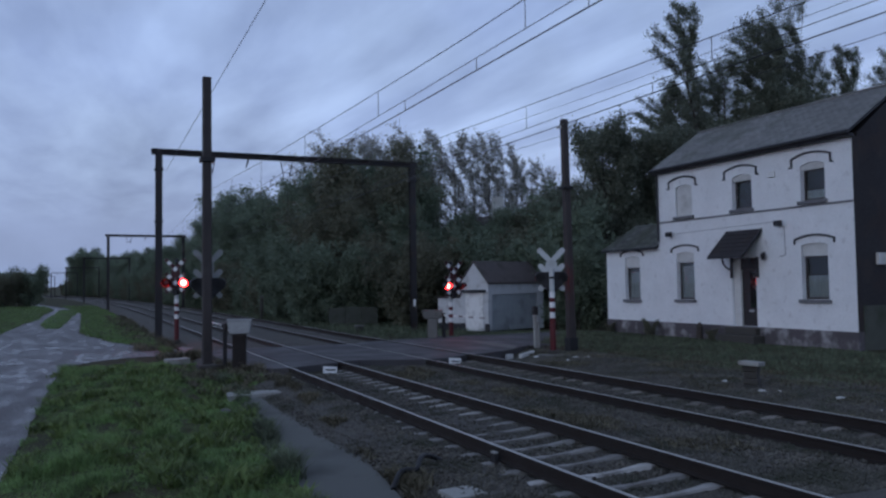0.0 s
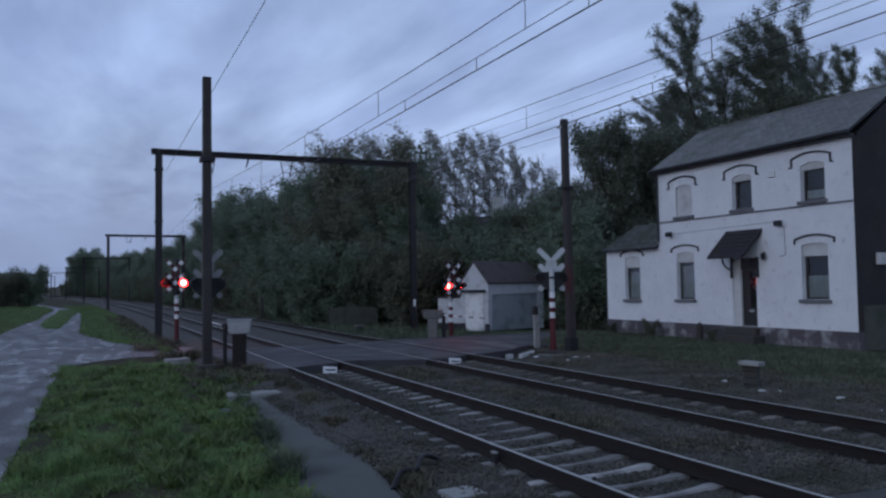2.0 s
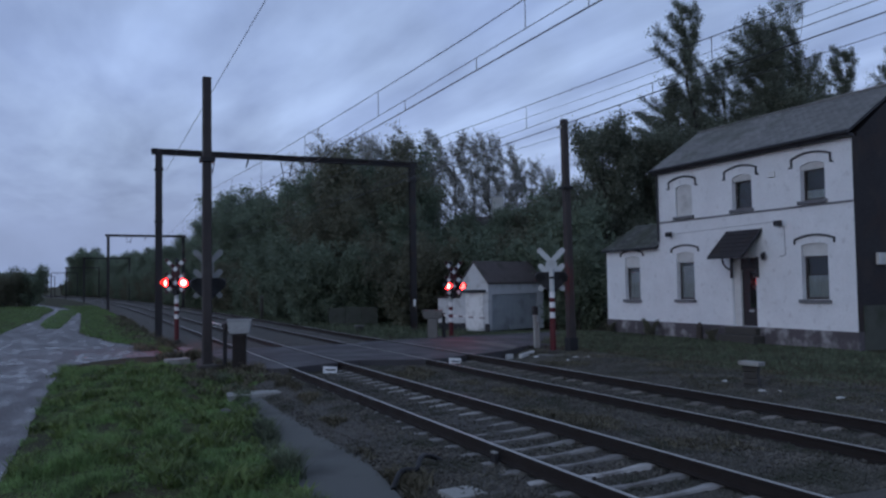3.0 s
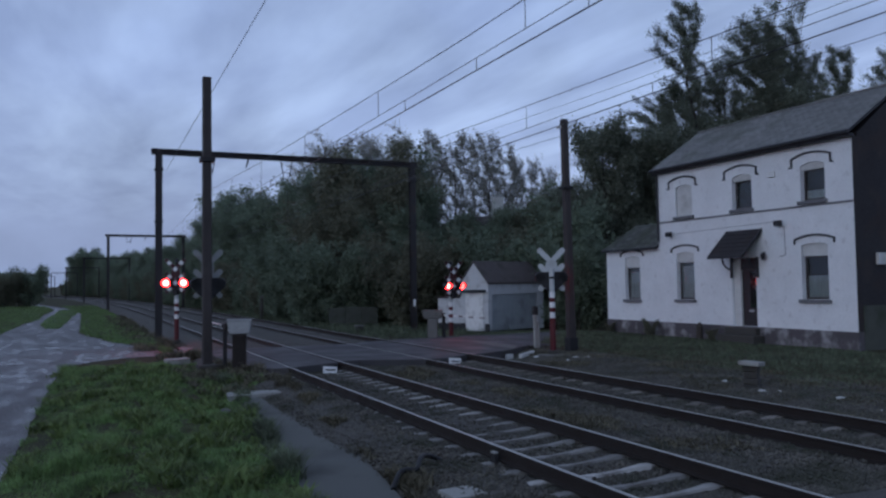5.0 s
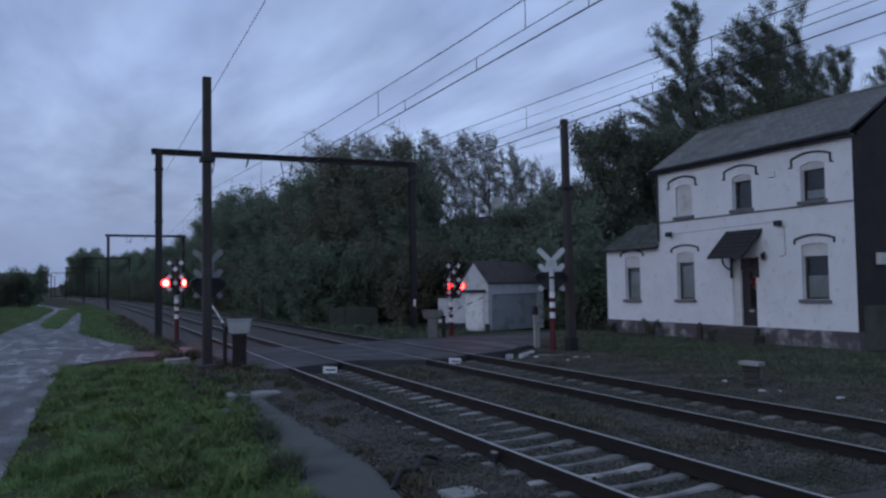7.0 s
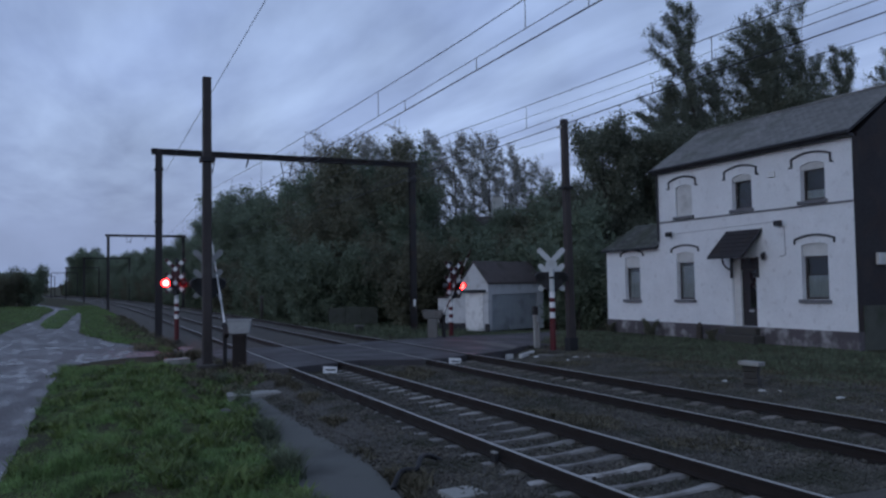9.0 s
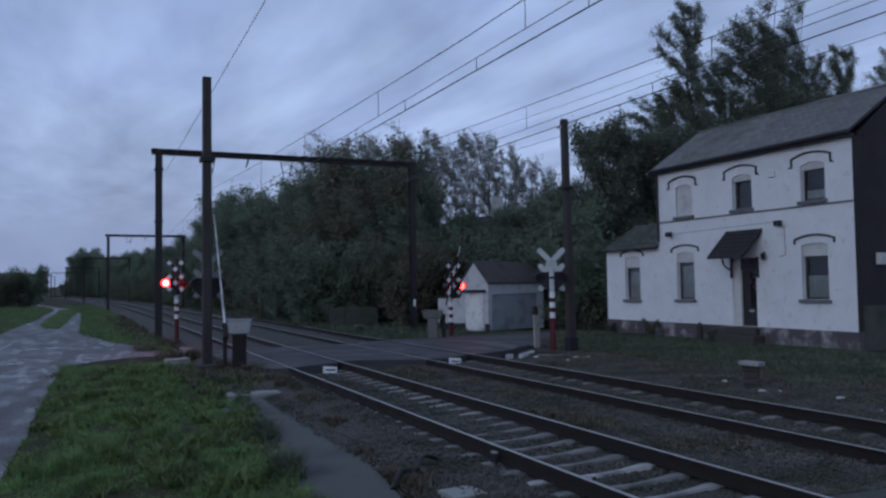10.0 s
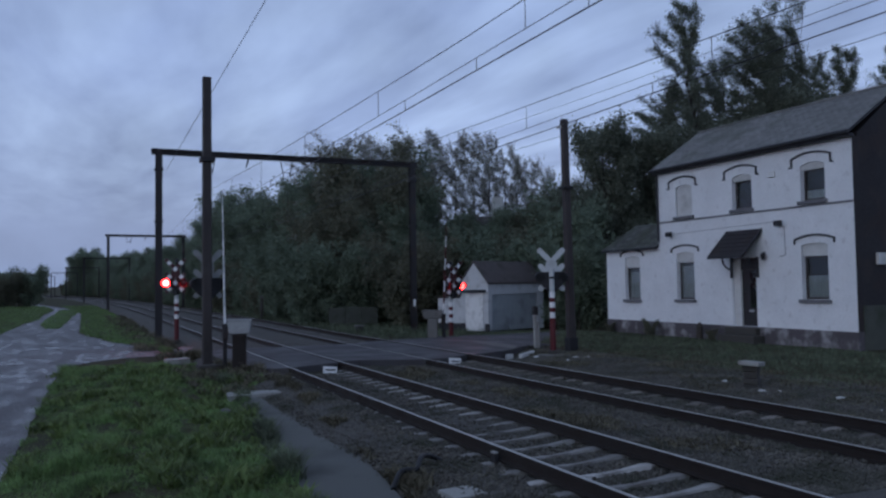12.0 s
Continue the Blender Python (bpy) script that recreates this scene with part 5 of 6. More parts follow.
tree_kind("poplar_d", M_LEAFPOPLAR, seed=77, taper=0.1, height=16, spread=2.6, trunk_r=0.16, limbs=30, leaf=0.078, count=9000, low=0.3, upright=0.9, clump=0.25, wind=0.4, twigs=5, twig=1.1, uneven=0.6)
tree_kind("tall_a", M_LEAFTALL, seed=33, taper=0.45, height=20, spread=2.5, trunk_r=0.24, limbs=42, leaf=0.056, count=46000, low=0.2, upright=1.15, clump=0.25, wind=0.7, twigs=8, twig=1.35, uneven=0.5)
tree_kind("tall_b", M_LEAFTALL, seed=37, taper=0.4, height=21, spread=3.6, trunk_r=0.26, limbs=48, leaf=0.056, count=62000, low=0.2, upright=1.1, clump=0.26, wind=0.7, twigs=8, twig=1.35, uneven=0.5)
tree_kind("tall_c", M_LEAFTALL, seed=58, taper=0.35, height=20, spread=3.0, trunk_r=0.24, limbs=40, leaf=0.056, count=42000, low=0.22, upright=0.95, clump=0.25, wind=0.75, twigs=8, twig=1.35, uneven=0.5)
tree_kind("round", M_LEAF, seed=63, height=11, spread=3.6, trunk_r=0.3, limbs=34, leaf=0.16, count=20000, low=0.3, upright=0.45, clump=0.7)
tree_kind("broad_d", M_LEAFTALL, seed=52, taper=0.2, height=12, spread=2.5, trunk_r=0.2, limbs=38, leaf=0.092, count=27000, low=0.08, clump=0.6, upright=0.8)
tree_kind("bush", M_LEAF, seed=41, height=3.4, spread=2.2, trunk_r=0.09, limbs=18, leaf=0.11, count=8000, low=0.05, clump=0.5, upright=0.9)
tree_kind("bush_b", M_LEAFBROWN, seed=47, height=3.0, spread=2.4, trunk_r=0.09, limbs=18, leaf=0.11, count=7000, low=0.05, clump=0.5, upright=0.7)
SWAYING = []


def tree(key, x, y, scale, label, group, turn=None, sway=0.0, z=None, name="tree"):
    turn = (random.uniform(-35, 25) if sway else random.uniform(0, 360)) if turn is None else turn
    m = pose(x, y, ground_height(x, y) - 0.1 if z is None else z, 0, 0, turn)
    t = thing(name, m, label, "tree" if name == "tree" else "bush", group)
    t.scale = (scale, scale, scale * random.uniform(0.93, 1.07))
    a, b, _ = KINDS[key]
    put("trunk", a, t)
    crown = put("crown", b, t)
    if sway:
        SWAYING.append((crown, sway, turn))
    return t


def woods():
    dark, brown, pop = "dark green broadleaf tree in the dense wood", "brownish autumn tree at the edge of the wood", "tall grey-green poplar with gaps in its crown, swaying"
    rng = random.Random(5)
    # front edge and depth of the wood beyond the crossing
    for row, dy in enumerate((0, 6, 11)):
        for i in range(14):
            x = 17.5 + i * 2.9 + rng.uniform(-0.8, 0.8) + row * 1.2
            y = 56 + dy + rng.uniform(-1.5, 1.5) - 0.16 * (x - 17)
            top = np.interp(x, [17, 22, 25, 26.5, 28.4, 32.5, 36, 39, 60], [10.4, 11.0, 10.6, 9.4, 7.4, 7.0, 7.7, 9.0, 11.0]) * (0.62, 0.9, 1.0)[row] * rng.uniform(0.9, 1.06)
            key = rng.choice(("broad_a", "broad_b", "broad_c"))
            tree(key, x, y, top / {"broad_a": 10.6, "broad_b": 11.4, "broad_c": 7.9}[key], brown if key == "broad_c" else dark, "dense wood", z=-0.4)
    # the row of poplars: crowns close together, then more open ones
    for i, (x, top) in enumerate(((20.6, 15.8), (22.4, 17.5), (24.7, 17.9), (26.9, 17.3), (28.9, 18.6), (30.6, 18.2), (32.6, 16.6), (34.3, 18.3), (36.2, 17.6), (38.2, 18.1), (40.2, 17.9), (42.0, 17.1), (43.6, 16.0), (45.4, 14.6))):
        key = ("poplar_a", "poplar_b")[i % 2] if i < 7 else ("poplar_c", "poplar_d")[i % 2]
        tree(key, x + 0.9, 75 + rng.uniform(-1.2, 1.2), (top + 0.3) / KINDS[key][2], pop, "row of poplars", sway=0.55, z=-0.3)
    # along the line into the distance
    for i in range(55):
        y = 70 + i * 6.5
        top = np.interp(y, [70, 83, 100, 115, 135, 150, 170, 200, 240, 300, 420], [13.0, 14.4, 15.8, 16.8, 16.0, 13.6, 12.2, 12.6, 13.8, 15.0, 18.5]) * rng.uniform(0.88, 1.0)
        key = rng.choice(("broad_a", "broad_b"))
        tree(key, 21.4 + bend(y) + rng.uniform(-1.2, 2.2) + 0.02 * i, y, top / KINDS[key][2], dark, "wood along the line", z=-0.4)
        key = rng.choice(("broad_a", "broad_b", "broad_c"))
        tree(key, 16.8 + bend(y) + rng.uniform(-0.8, 0.8), y + 3, rng.uniform(0.45, 0.6), dark, "wood along the line", z=-0.4)
    # behind the house
    for key, x, y, top, sw in (("tall_a", 41.2, 45.5, 21.6, 0.8), ("tall_c", 42.6, 47, 17.6, 0.8), ("tall_b", 49.6, 46, 24.4, 0.9), ("tall_b", 54.2, 47, 24.6, 0.9), ("tall_c", 54.6, 46.5, 19.8, 0.8), ("tall_a", 58.2, 46, 20.8, 1.0), ("tall_c", 45.8, 47, 20.2, 1.0), ("tall_a", 49.0, 44.5, 20.6, 1.0), ("tall_c", 64.6, 45.5, 21.8, 1.0), ("tall_c", 39.6, 46, 15.9, 1.1), ("tall_c", 38.2, 44.5, 15.2, 1.1), ("tall_a", 47.4, 49, 19.4, 1.0)):
        tree(key, x, y, top / KINDS[key][2], "tall dark tree behind the house, bending in the wind", "trees behind the house", sway=sw, z=0.0)
    for x, y, top in ((29.4, 45, 9.0), (31.7, 44, 13.4), (33.6, 45, 14.0), (36.0, 43, 12.6), (37.6, 44.5, 12.8), (39.4, 44, 12.2), (41.5, 43, 13.4), (44.2, 45, 16.0), (46.6, 46, 17.2), (48.8, 44, 16.6), (51.6, 45, 17.0), (54.5, 44, 15.4), (58.0, 45, 15.2)):
        tree("broad_d", x, y, top / KINDS["broad_d"][2], dark, "trees behind the house", z=-0.2)
    for x, y, s in ((25.5, 33.5, 0.8), (23.8, 35.5, 1.0), (27.5, 34, 1.1), (22.3, 42, 1.2), (26, 40, 1.5), (18.5, 46, 1.2), (21.5, 47, 1.3), (24.5, 46, 1.3)):
        tree(rng.choice(("bush", "bush_b")), x, y, s, "dark leafy bush by the yard", "bushes round the yard", name="bush", z=-0.45)
    for i in range(46):
        x = 13.8 + i * 0.95 + rng.uniform(-0.5, 0.5)
        y = 52.5 - 0.16 * (x - 17) + rng.uniform(-2, 2)
        tree(rng.choice(("bush", "bush_b", "bush")), x, y, rng.uniform(0.75, 1.3), "dark undergrowth at the edge of the wood", "undergrowth", name="bush", z=-0.5)
    for i in range(44):
        y = 60 + i * 4.2
        tree(rng.choice(("bush", "bush_b", "bush")), 14.6 + bend(y) + rng.uniform(-0.8, 0.8), y, rng.uniform(0.7, 1.25), "dark undergrowth along the line", "undergrowth", name="bush", z=-0.5)
    for i in range(90):
        y = rng.uniform(300, 400)
        x = -72 + i * 0.85 + rng.uniform(-1, 1)
        if bend(y) - 5 < x < bend(y) + 15:
            continue
        tree(rng.choice(("broad_a", "broad_b", "broad_c")), x, y, rng.uniform(0.5, 0.75), "distant dark tree on the horizon", "far woods", z=-0.5)
    # where the line passes out of sight
    for i in range(16):
        x = -52 + i * 2.1 + rng.uniform(-0.6, 0.6)
        tree("broad_d", x, 490 + rng.uniform(-6, 6), rng.uniform(10.5, 13.5) / KINDS["broad_d"][2], "distant dark tree where the line passes out of sight", "far woods", z=-0.5)
    # far side of the field
    for x, y, top in ((-0.6, 350, 20.6), (2.2, 353, 18.6)):
        tree("round", x, y, top / KINDS["round"][2], "large round-headed tree far along the line", "trees beyond the field", z=-0.5)
    for i in range(11):
        x = -8.2 - i * 1.7 + rng.uniform(-0.5, 0.5)
        tree(rng.choice(("bush", "bush_b")), x, 148 + rng.uniform(-6, 6), rng.uniform(0.95, 1.3), "dark thicket beyond the field", "trees beyond the field", name="bush", z=-0.5)


woods()


# ---- loose stone, grass and small things ----
def quick_mesh(name, verts, faces, mat):
    """A mesh from arrays: verts (n, 3), faces (m, k)."""
    me = bpy.data.meshes.new(name)
    k = faces.shape[1]
    me.vertices.add(len(verts))
    me.vertices.foreach_set("co", verts.astype(np.float32).ravel())
    me.loops.add(faces.size)
    me.loops.foreach_set("vertex_index", faces.ravel().astype(np.int32))
    me.polygons.add(len(faces))
    me.polygons.foreach_set("loop_start", np.arange(0, faces.size, k, dtype=np.int32))
    me.materials.append(mat)
    me.update(calc_edges=True)
    return me


def scatter(name, r, x, y, z, small, large, mat, label, cat):
    """Loose angular stones at the places x, y, z, as one mesh."""
    n = len(x)
    s = r.uniform(small, large, (n, 1, 1))
    octa = np.array([(1, 0, 0), (0, 1, 0), (-1, 0, 0), (0, -1, 0), (0, 0, 0.8), (0, 0, -0.8)], float)
    v = octa[None] * s * r.uniform(0.65, 1.3, (n, 6, 1)) + r.normal(0, 0.006, (n, 6, 3))
    a = r.uniform(0, 6.28, n)
    c, d = np.cos(a), np.sin(a)
    vx = v[:, :, 0] * c[:, None] - v[:, :, 1] * d[:, None]
    vy = v[:, :, 0] * d[:, None] + v[:, :, 1] * c[:, None]
    v = np.stack([vx + x[:, None], vy + y[:, None], v[:, :, 2] + z[:, None]], 2).reshape(-1, 3)
    f = np.array([(0, 1, 4), (1, 2, 4), (2, 3, 4), (3, 0, 4), (1, 0, 5), (2, 1, 5), (3, 2, 5), (0, 3, 5)])
    faces = (np.arange(n)[:, None, None] * 6 + f[None]).reshape(-1, 3)
    tagged(new(name, quick_mesh(name, v, faces, mat)), label, cat, kind="stuff")


def gravel_stones():
    """Small loose stones and clods scattered over the gravel before the yard."""
    r = np.random.RandomState(12)
    n = 26000
    y = 5.5 + 19 * r.rand(n) ** 1.4
    x = 12.0 + 3.2 * r.rand(n) ** 1.3
    z = np.array([ground_height(a, b) for a, b in zip(x, y)]) + 0.02
    scatter("gravel_stones", r, x, y, z, 0.012, 0.04, M_STONE, "loose dirty stones on the gravel", "gravel")


def ballast_stones():
    r = np.random.RandomState(11)
    n = 105000
    y = 6.0 + 34 * r.rand(n) ** 1.7
    x = r.uniform(3.2, 12.4, n) + (r.rand(n) < 0.08) * r.uniform(0, 2.2, n)
    keep = np.ones(n, bool)
    for c in (T1, T1 + GAUGE, T2, T2 + GAUGE):
        keep &= np.abs(x - c) > 0.085
    ex = [3.0, 3.8, 4.25, 4.6, 5.6, 7.15, 9.1, 10.8, 12.6, 14.6]
    keep &= ~((y > np.interp(x, ex, [front_edge(q) for q in ex]) - 0.06) & (y < np.interp(x, ex, [back_edge(q) for q in ex]) + 0.2))
    (a1, d1), (a2, d2) = SLEEPERS1, SLEEPERS2
    near = np.where(x < 7.6, np.abs(((y - a1 + d1 / 2) % d1) - d1 / 2), np.abs(((y - a2 + d2 / 2) % d2) - d2 / 2))
    ends1 = (x > T1 - 0.27) & (x < T1 - 0.1) & (y < 12.5)
    keep &= ~(ends1 & (near < 0.115) & (r.rand(n) > 0.06))
    between1 = (x > T1 + 0.1) & (x < T1 + GAUGE - 0.1)
    keep &= ~(between1 & (near < 0.1) & (r.rand(n) > 0.05 + 0.5 * np.clip((y - 13) / 5, 0, 1) * (x < T1 + 0.95)))
    patch2 = (x > T2 + 1.16) & (x < T2 + 1.38)
    keep &= ~(patch2 & (near < 0.08) & (r.rand(n) > 0.25))
    px, pz = np.array(BALLAST_PROFILE).T
    x, y = x[keep], y[keep]
    n = len(x)
    z = np.where(x < 12.3, np.interp(x, px, pz), np.array([ground_height(a, b) if a > 12.3 else 0 for a, b in zip(x, y)])) + np.array([ballast_lift(a, b) for a, b in zip(x, y)]) + r.uniform(-0.01, 0.018, n)
    scatter("ballast_stones", r, x, y, z, 0.016, 0.038, M_STONE, "loose grey crushed ballast stones between the sleepers", "ballast")


def grass(name, seed, n, place, tall, wide, mat, label):
    """Blades as bent tapering strips; place gives x, y for a pair of random numbers, or None."""
    rng, r = random.Random(seed), np.random.RandomState(seed)
    pts = []
    while len(pts) < n:
        q = place(rng.random(), rng.random())
        if q is not None:
            k = rng.randint(3, 7)
            for _ in range(k):
                x, y = q[0] + rng.gauss(0, 0.04), q[1] + rng.gauss(0, 0.04)
                pts.append((x, y, surface_height(x, y) - 0.01, q[2] if len(q) > 2 else 1.0))
    p = np.array(pts)
    n = len(p)
    h = tall * r.uniform(0.45, 1.25, n) * p[:, 3]
    a, lean = r.uniform(0, 6.28, n), r.uniform(0.2, 1.5, n)
    dx, dy = np.cos(a), np.sin(a)
    w = wide * r.uniform(0.6, 1.4, n)
    def at(f, half, bend_):
        return np.stack([p[:, 0] - dy * half + dx * bend_ * h, p[:, 1] + dx * half + dy * bend_ * h, p[:, 2] + h * f], 1)
    v = np.stack([at(0, w, 0), at(0, -w, 0), at(0.6, -w * 0.7, 0.3 * lean), at(0.6, w * 0.7, 0.3 * lean), at(0.95, 0 * w, 0.9 * lean)], 1).reshape(-1, 3)
    i = np.arange(n)[:, None] * 5
    tris = np.concatenate([i + np.array([[0, 1, 2]]), i + np.array([[0, 2, 3]]), i + np.array([[3, 2, 4]])], 1).reshape(-1, 3)
    tagged(new(name, quick_mesh(name, v, tris, mat)), label, "grass", kind="stuff")


def verge(u, v):
    y = 5.5 + 24.5 * u ** 1.35 if u < 0.93 else -16 + 21.5 * (u - 0.93) / 0.07
    left = np.interp(y, [-16, 5, 13.7, 20.7, 28, 30.5], [-1.5, -1.2, -0.95, -0.82, -0.7, 0.4])
    right = np.interp(y, [-16, 5, 8.5, 9.4, 10.7, 12.6, 13.8, 17.6, 18.6, 20, 24, 26, 28, 30.5], [1.3, 1.9, 2.25, 2.3, 2.36, 2.64, 2.76, 3.1, 3.2, 4.1, 4.1, 3.6, 2.8, 2.5])
    x = left + (right - left) * v
    d = 0.62 + 0.9 * noise.noise((x * 1.1, y * 0.8, 4))
    if d < 0.05:
        return None
    d = max(d, 0.25)
    tuft = 0.5 + 1.9 * max(0, noise.noise((x * 2.1, y * 1.5, 7)) + 0.12)
    return x + 0.12 * noise.noise((4.0, y * 1.3, 2)), y, (0.35 + 0.8 * d * d) * tuft


def broad_weeds(u, v):
    y = 6.5 + 19 * u ** 1.3
    right = np.interp(y, [5, 8.5, 9.4, 10.7, 12.6, 13.8, 17.6, 18.6, 20, 26], [1.9, 2.25, 2.3, 2.36, 2.64, 2.76, 3.1, 3.2, 3.6, 3.4])
    x = -0.9 + (right + 0.9) * v
    d = noise.noise((x * 1.7, y * 1.2, 17)) + 0.2 * (v - 0.5)
    return (x, y, 0.6 + 1.5 * d) if d > 0.1 else None


def near_verge(u, v):
    y = -14 + 19.8 * u
    return -1.5 + 3.2 * v, y, 0.7 + 0.5 * noise.noise((v * 4, y * 0.8, 4))


def far_verge(u, v):
    x, y = 12.2 + 9.0 * v, 7 + 33 * u
    if x > 12.6 and 24.0 < y < 33 and x < 15.2 + 0.9 * max(0, y - 26):
        return None
    d = 0.62 + noise.noise((x * 0.6, y * 0.5, 9)) + (x - 14.9) * 0.3
    return (x, y, 0.4 + 0.5 * min(d, 1.2)) if d > 0.25 + 0.3 * random.random() else None


def field(u, v):
    y = 32 + 110 * u ** 1.6
    if v < 0.25:
        left, right = np.interp(y, [32, 36, 40, 49.5, 70, 95, 142], [2.7, 2.7, 1.2, -0.3, -0.4, -0.5, -4]), 3.0 + bend(y)
        return (left + (right - left) * v * 4, y, 1.0) if right > left else None
    if v < 0.5:
        if not 57 < y < 112:
            return None
        a, b = np.interp(y, [57, 64, 75, 90, 112], [-2.4, -3.0, -3.1, -2.95, -3.0]), np.interp(y, [57, 62, 76, 95, 112], [-1.5, -1.5, -1.25, -0.85, -0.7])
        return a + (b - a) * (v - 0.25) / 0.25, y, 1.1
    left = np.interp(y, [32, 52, 68, 74, 91, 112, 142], [-4.4, -4.5, -4.1, -3.6, -3.95, -3.7, -6])
    return left - 17 * (v - 0.5), y, 1.1


def right_bank(u, v):
    y = 30 + 60 * u
    x = 12.2 + bend(y) + 8 * v
    if y < 36.5 and 14.5 < x < 22:
        return None
    return x, y, 1.0


def small_things():
    # concrete slabs
    def slab(x, y, w, d, z0, z1, turn, label, mat=M_CONCRETE, name="concrete_slab"):
        o = part(name, box(-w / 2, w / 2, -d / 2, d / 2, 0, z1 - z0, 0.015), mat, None, "", pose(x, y, z0, random.uniform(-1, 1), random.uniform(-1, 1), turn))
        return tagged(o, label, "slab", "concrete slabs by the line")
    slab(3.45, 17.9, 1.25, 0.75, -0.38, -0.215, -6, "weathered concrete slab at the end of the footpath")
    slab(3.85, 8.12, 0.42, 0.42, -0.36, -0.205, 4, "pale square concrete cable cover beside the track")
    slab(2.68, 27.0, 0.72, 0.5, -0.32, -0.14, 8, "pale round-edged concrete cover in the grass")
    for x, y in ((5.82, 20.3), (9.6, 20.65)):
        g = thing("deflector_plate", pose(x, y, -0.21, 0, 5, -12), "white painted deflector plate at the edge of the crossing", "deflector plate", "deflector plates")
        part("plate", box(-0.18, 0.18, -0.01, 0.01, 0, 0.26, 0.004, turn=Matrix.Rotation(radians(-52), 4, "X")), M_FRAME, g)
        part("slot", box(-0.13, 0.13, -0.006, 0.006, 0.1, 0.15, 0, turn=Matrix.Rotation(radians(-52), 4, "X")), M_BLACKPAINT, g).matrix_basis = Matrix.Translation((0.01, -0.012, 0.012))
    # marker block in the grass before the house
    b = thing("marker_block", pose(13.25, 13.15, -0.3, 0, 0, 32), "tilted concrete lid on a narrow crumbling brick base", "marker block")
    for z0, z1, w in ((0.0, 0.14, 0.19), (0.141, 0.28, 0.16), (0.281, 0.42, 0.145), (0.421, 0.54, 0.16)):
        part("base_course", box(-w, w * 0.9, -w, w, z0, z1, 0.025), M_DARKCONCRETE, b, "crumbling dark brick course")
    part("lid", box(-0.3, 0.29, -0.22, 0.22, -0.05, 0.05, 0.02), M_CONCRETE, b, "pale chipped concrete lid", pose(0, 0, 0.595, 3, 4, 0))
    # a length of cable that lies in a loop beside the footpath
    cable = bpy.data.curves.new("cable", "CURVE")
    cable.dimensions, cable.bevel_depth, cable.bevel_resolution = "3D", 0.034, 2
    sp = cable.splines.new("NURBS")
    loop = [(3.3, 8.86, -0.29), (3.42, 9.06, -0.19), (3.56, 9.2, -0.13), (3.7, 9.06, -0.18), (3.8, 9.28, -0.07), (3.98, 9.52, -0.06), (4.2, 9.64, -0.16), (4.34, 9.6, -0.26)]
    sp.points.add(len(loop) - 1)
    for q, v in zip(sp.points, loop):
        q.co = (*v, 1)
    sp.use_endpoint_u, sp.order_u = True, 4
    cable.materials.append(M_RUBBER)
    tagged(new("cable", cable), "loose black cable lying in a loop on the ballast", "cable")
    peg = thing("rail_anchor", pose(4.775, 9.1, -0.2, 0, 0, 3), "pale painted anchor block against the rail", "rail anchor")
    part("block", box(-0.035, 0.025, -0.06, 0.06, -0.02, 0.14, 0.01), M_DARKSTEEL, peg)
    part("cap", box(-0.04, 0.022, -0.05, 0.05, 0.141, 0.165, 0.008), M_CONCRETE, peg, "pale painted cap")
    for x, y, w, d, a, mat in ((13.1, 22.6, 1.05, 0.06, 36, M_FRAME), (12.55, 23.05, 0.85, 0.035, 74, M_FRAME), (12.28, 22.3, 0.3, 0.045, 20, M_FRAME)):
        o = part("edge_stone", box(-w / 2, w / 2, -d, d, -0.14, 0.0, 0.012), mat, None, "", pose(x, y, -0.13, 3, -2, a))
        tagged(o, "chipped white-painted edge stone beside the lane", "edge stone", "edge stones")
    # pale rubble
    for x, y, k in ((13.32, 14.04, 0.06), (13.0, 12.6, 0.07), (13.2, 12.35, 0.05), (13.3, 10.95, 0.07), (12.95, 9.85, 0.06), (13.2, 20.35, 0.07), (13.8, 20.86, 0.07), (14.15, 20.7, 0.06), (3.26, 26.25, 0.09), (3.76, 24.28, 0.08), (4.2, 19.9, 0.06), (2.5, 15.96, 0.1), (3.55, 16.9, 0.05), (12.6, 22.3, 0.08), (13.1, 22.0, 0.08)):
        bm = bmesh.new()
        bmesh.ops.create_icosphere(bm, subdivisions=2, radius=k)
        for v in bm.verts:
            q = 1 + 0.7 * noise.noise(v.co * 9 + Vector((x, y, 0)))
            v.co = Vector((v.co.x * q * 1.3, v.co.y * q, v.co.z * q * 0.55))
        z = ground_height(x, y) if not 3.6 < x < 12.4 else -0.2
        tagged(part("rubble", bm, M_FRAME if x > 12.6 else M_OLDCONCRETE, None, "", pose(x, y, z + k * 0.2, 0, 0, x * 77)), "pale broken lump of concrete on the ground", "rubble", "rubble by the line")
    # kerb of the old platform end and white post
    tagged(part("kerb", box(-0.9, 1.0, -0.2, 0.2, -0.2, 0.035, 0.02), M_OLDCONCRETE, None, "", pose(14.0, 21.7, -0.21, 0, 0, -33)), "worn concrete kerb round the signal", "kerb", kind="structure")
    p = thing("concrete_post", pose(14.55, 24.5, -0.2), "white concrete post with a dark back beside the lane", "post")
    part("shaft", box(-0.05, 0.05, -0.05, 0.05, -0.2, 1.2, 0.02), M_CONCRETE, p)
    part("cap", box(-0.08, 0.1, -0.08, 0.08, 1.201, 1.5, 0.02), M_DARKSTEEL, p, "dark box on the post")
    part("brace", box(0.075, 0.17, -0.05, 0.05, -0.2, 0.95, 0.02), M_CONCRETE, p)
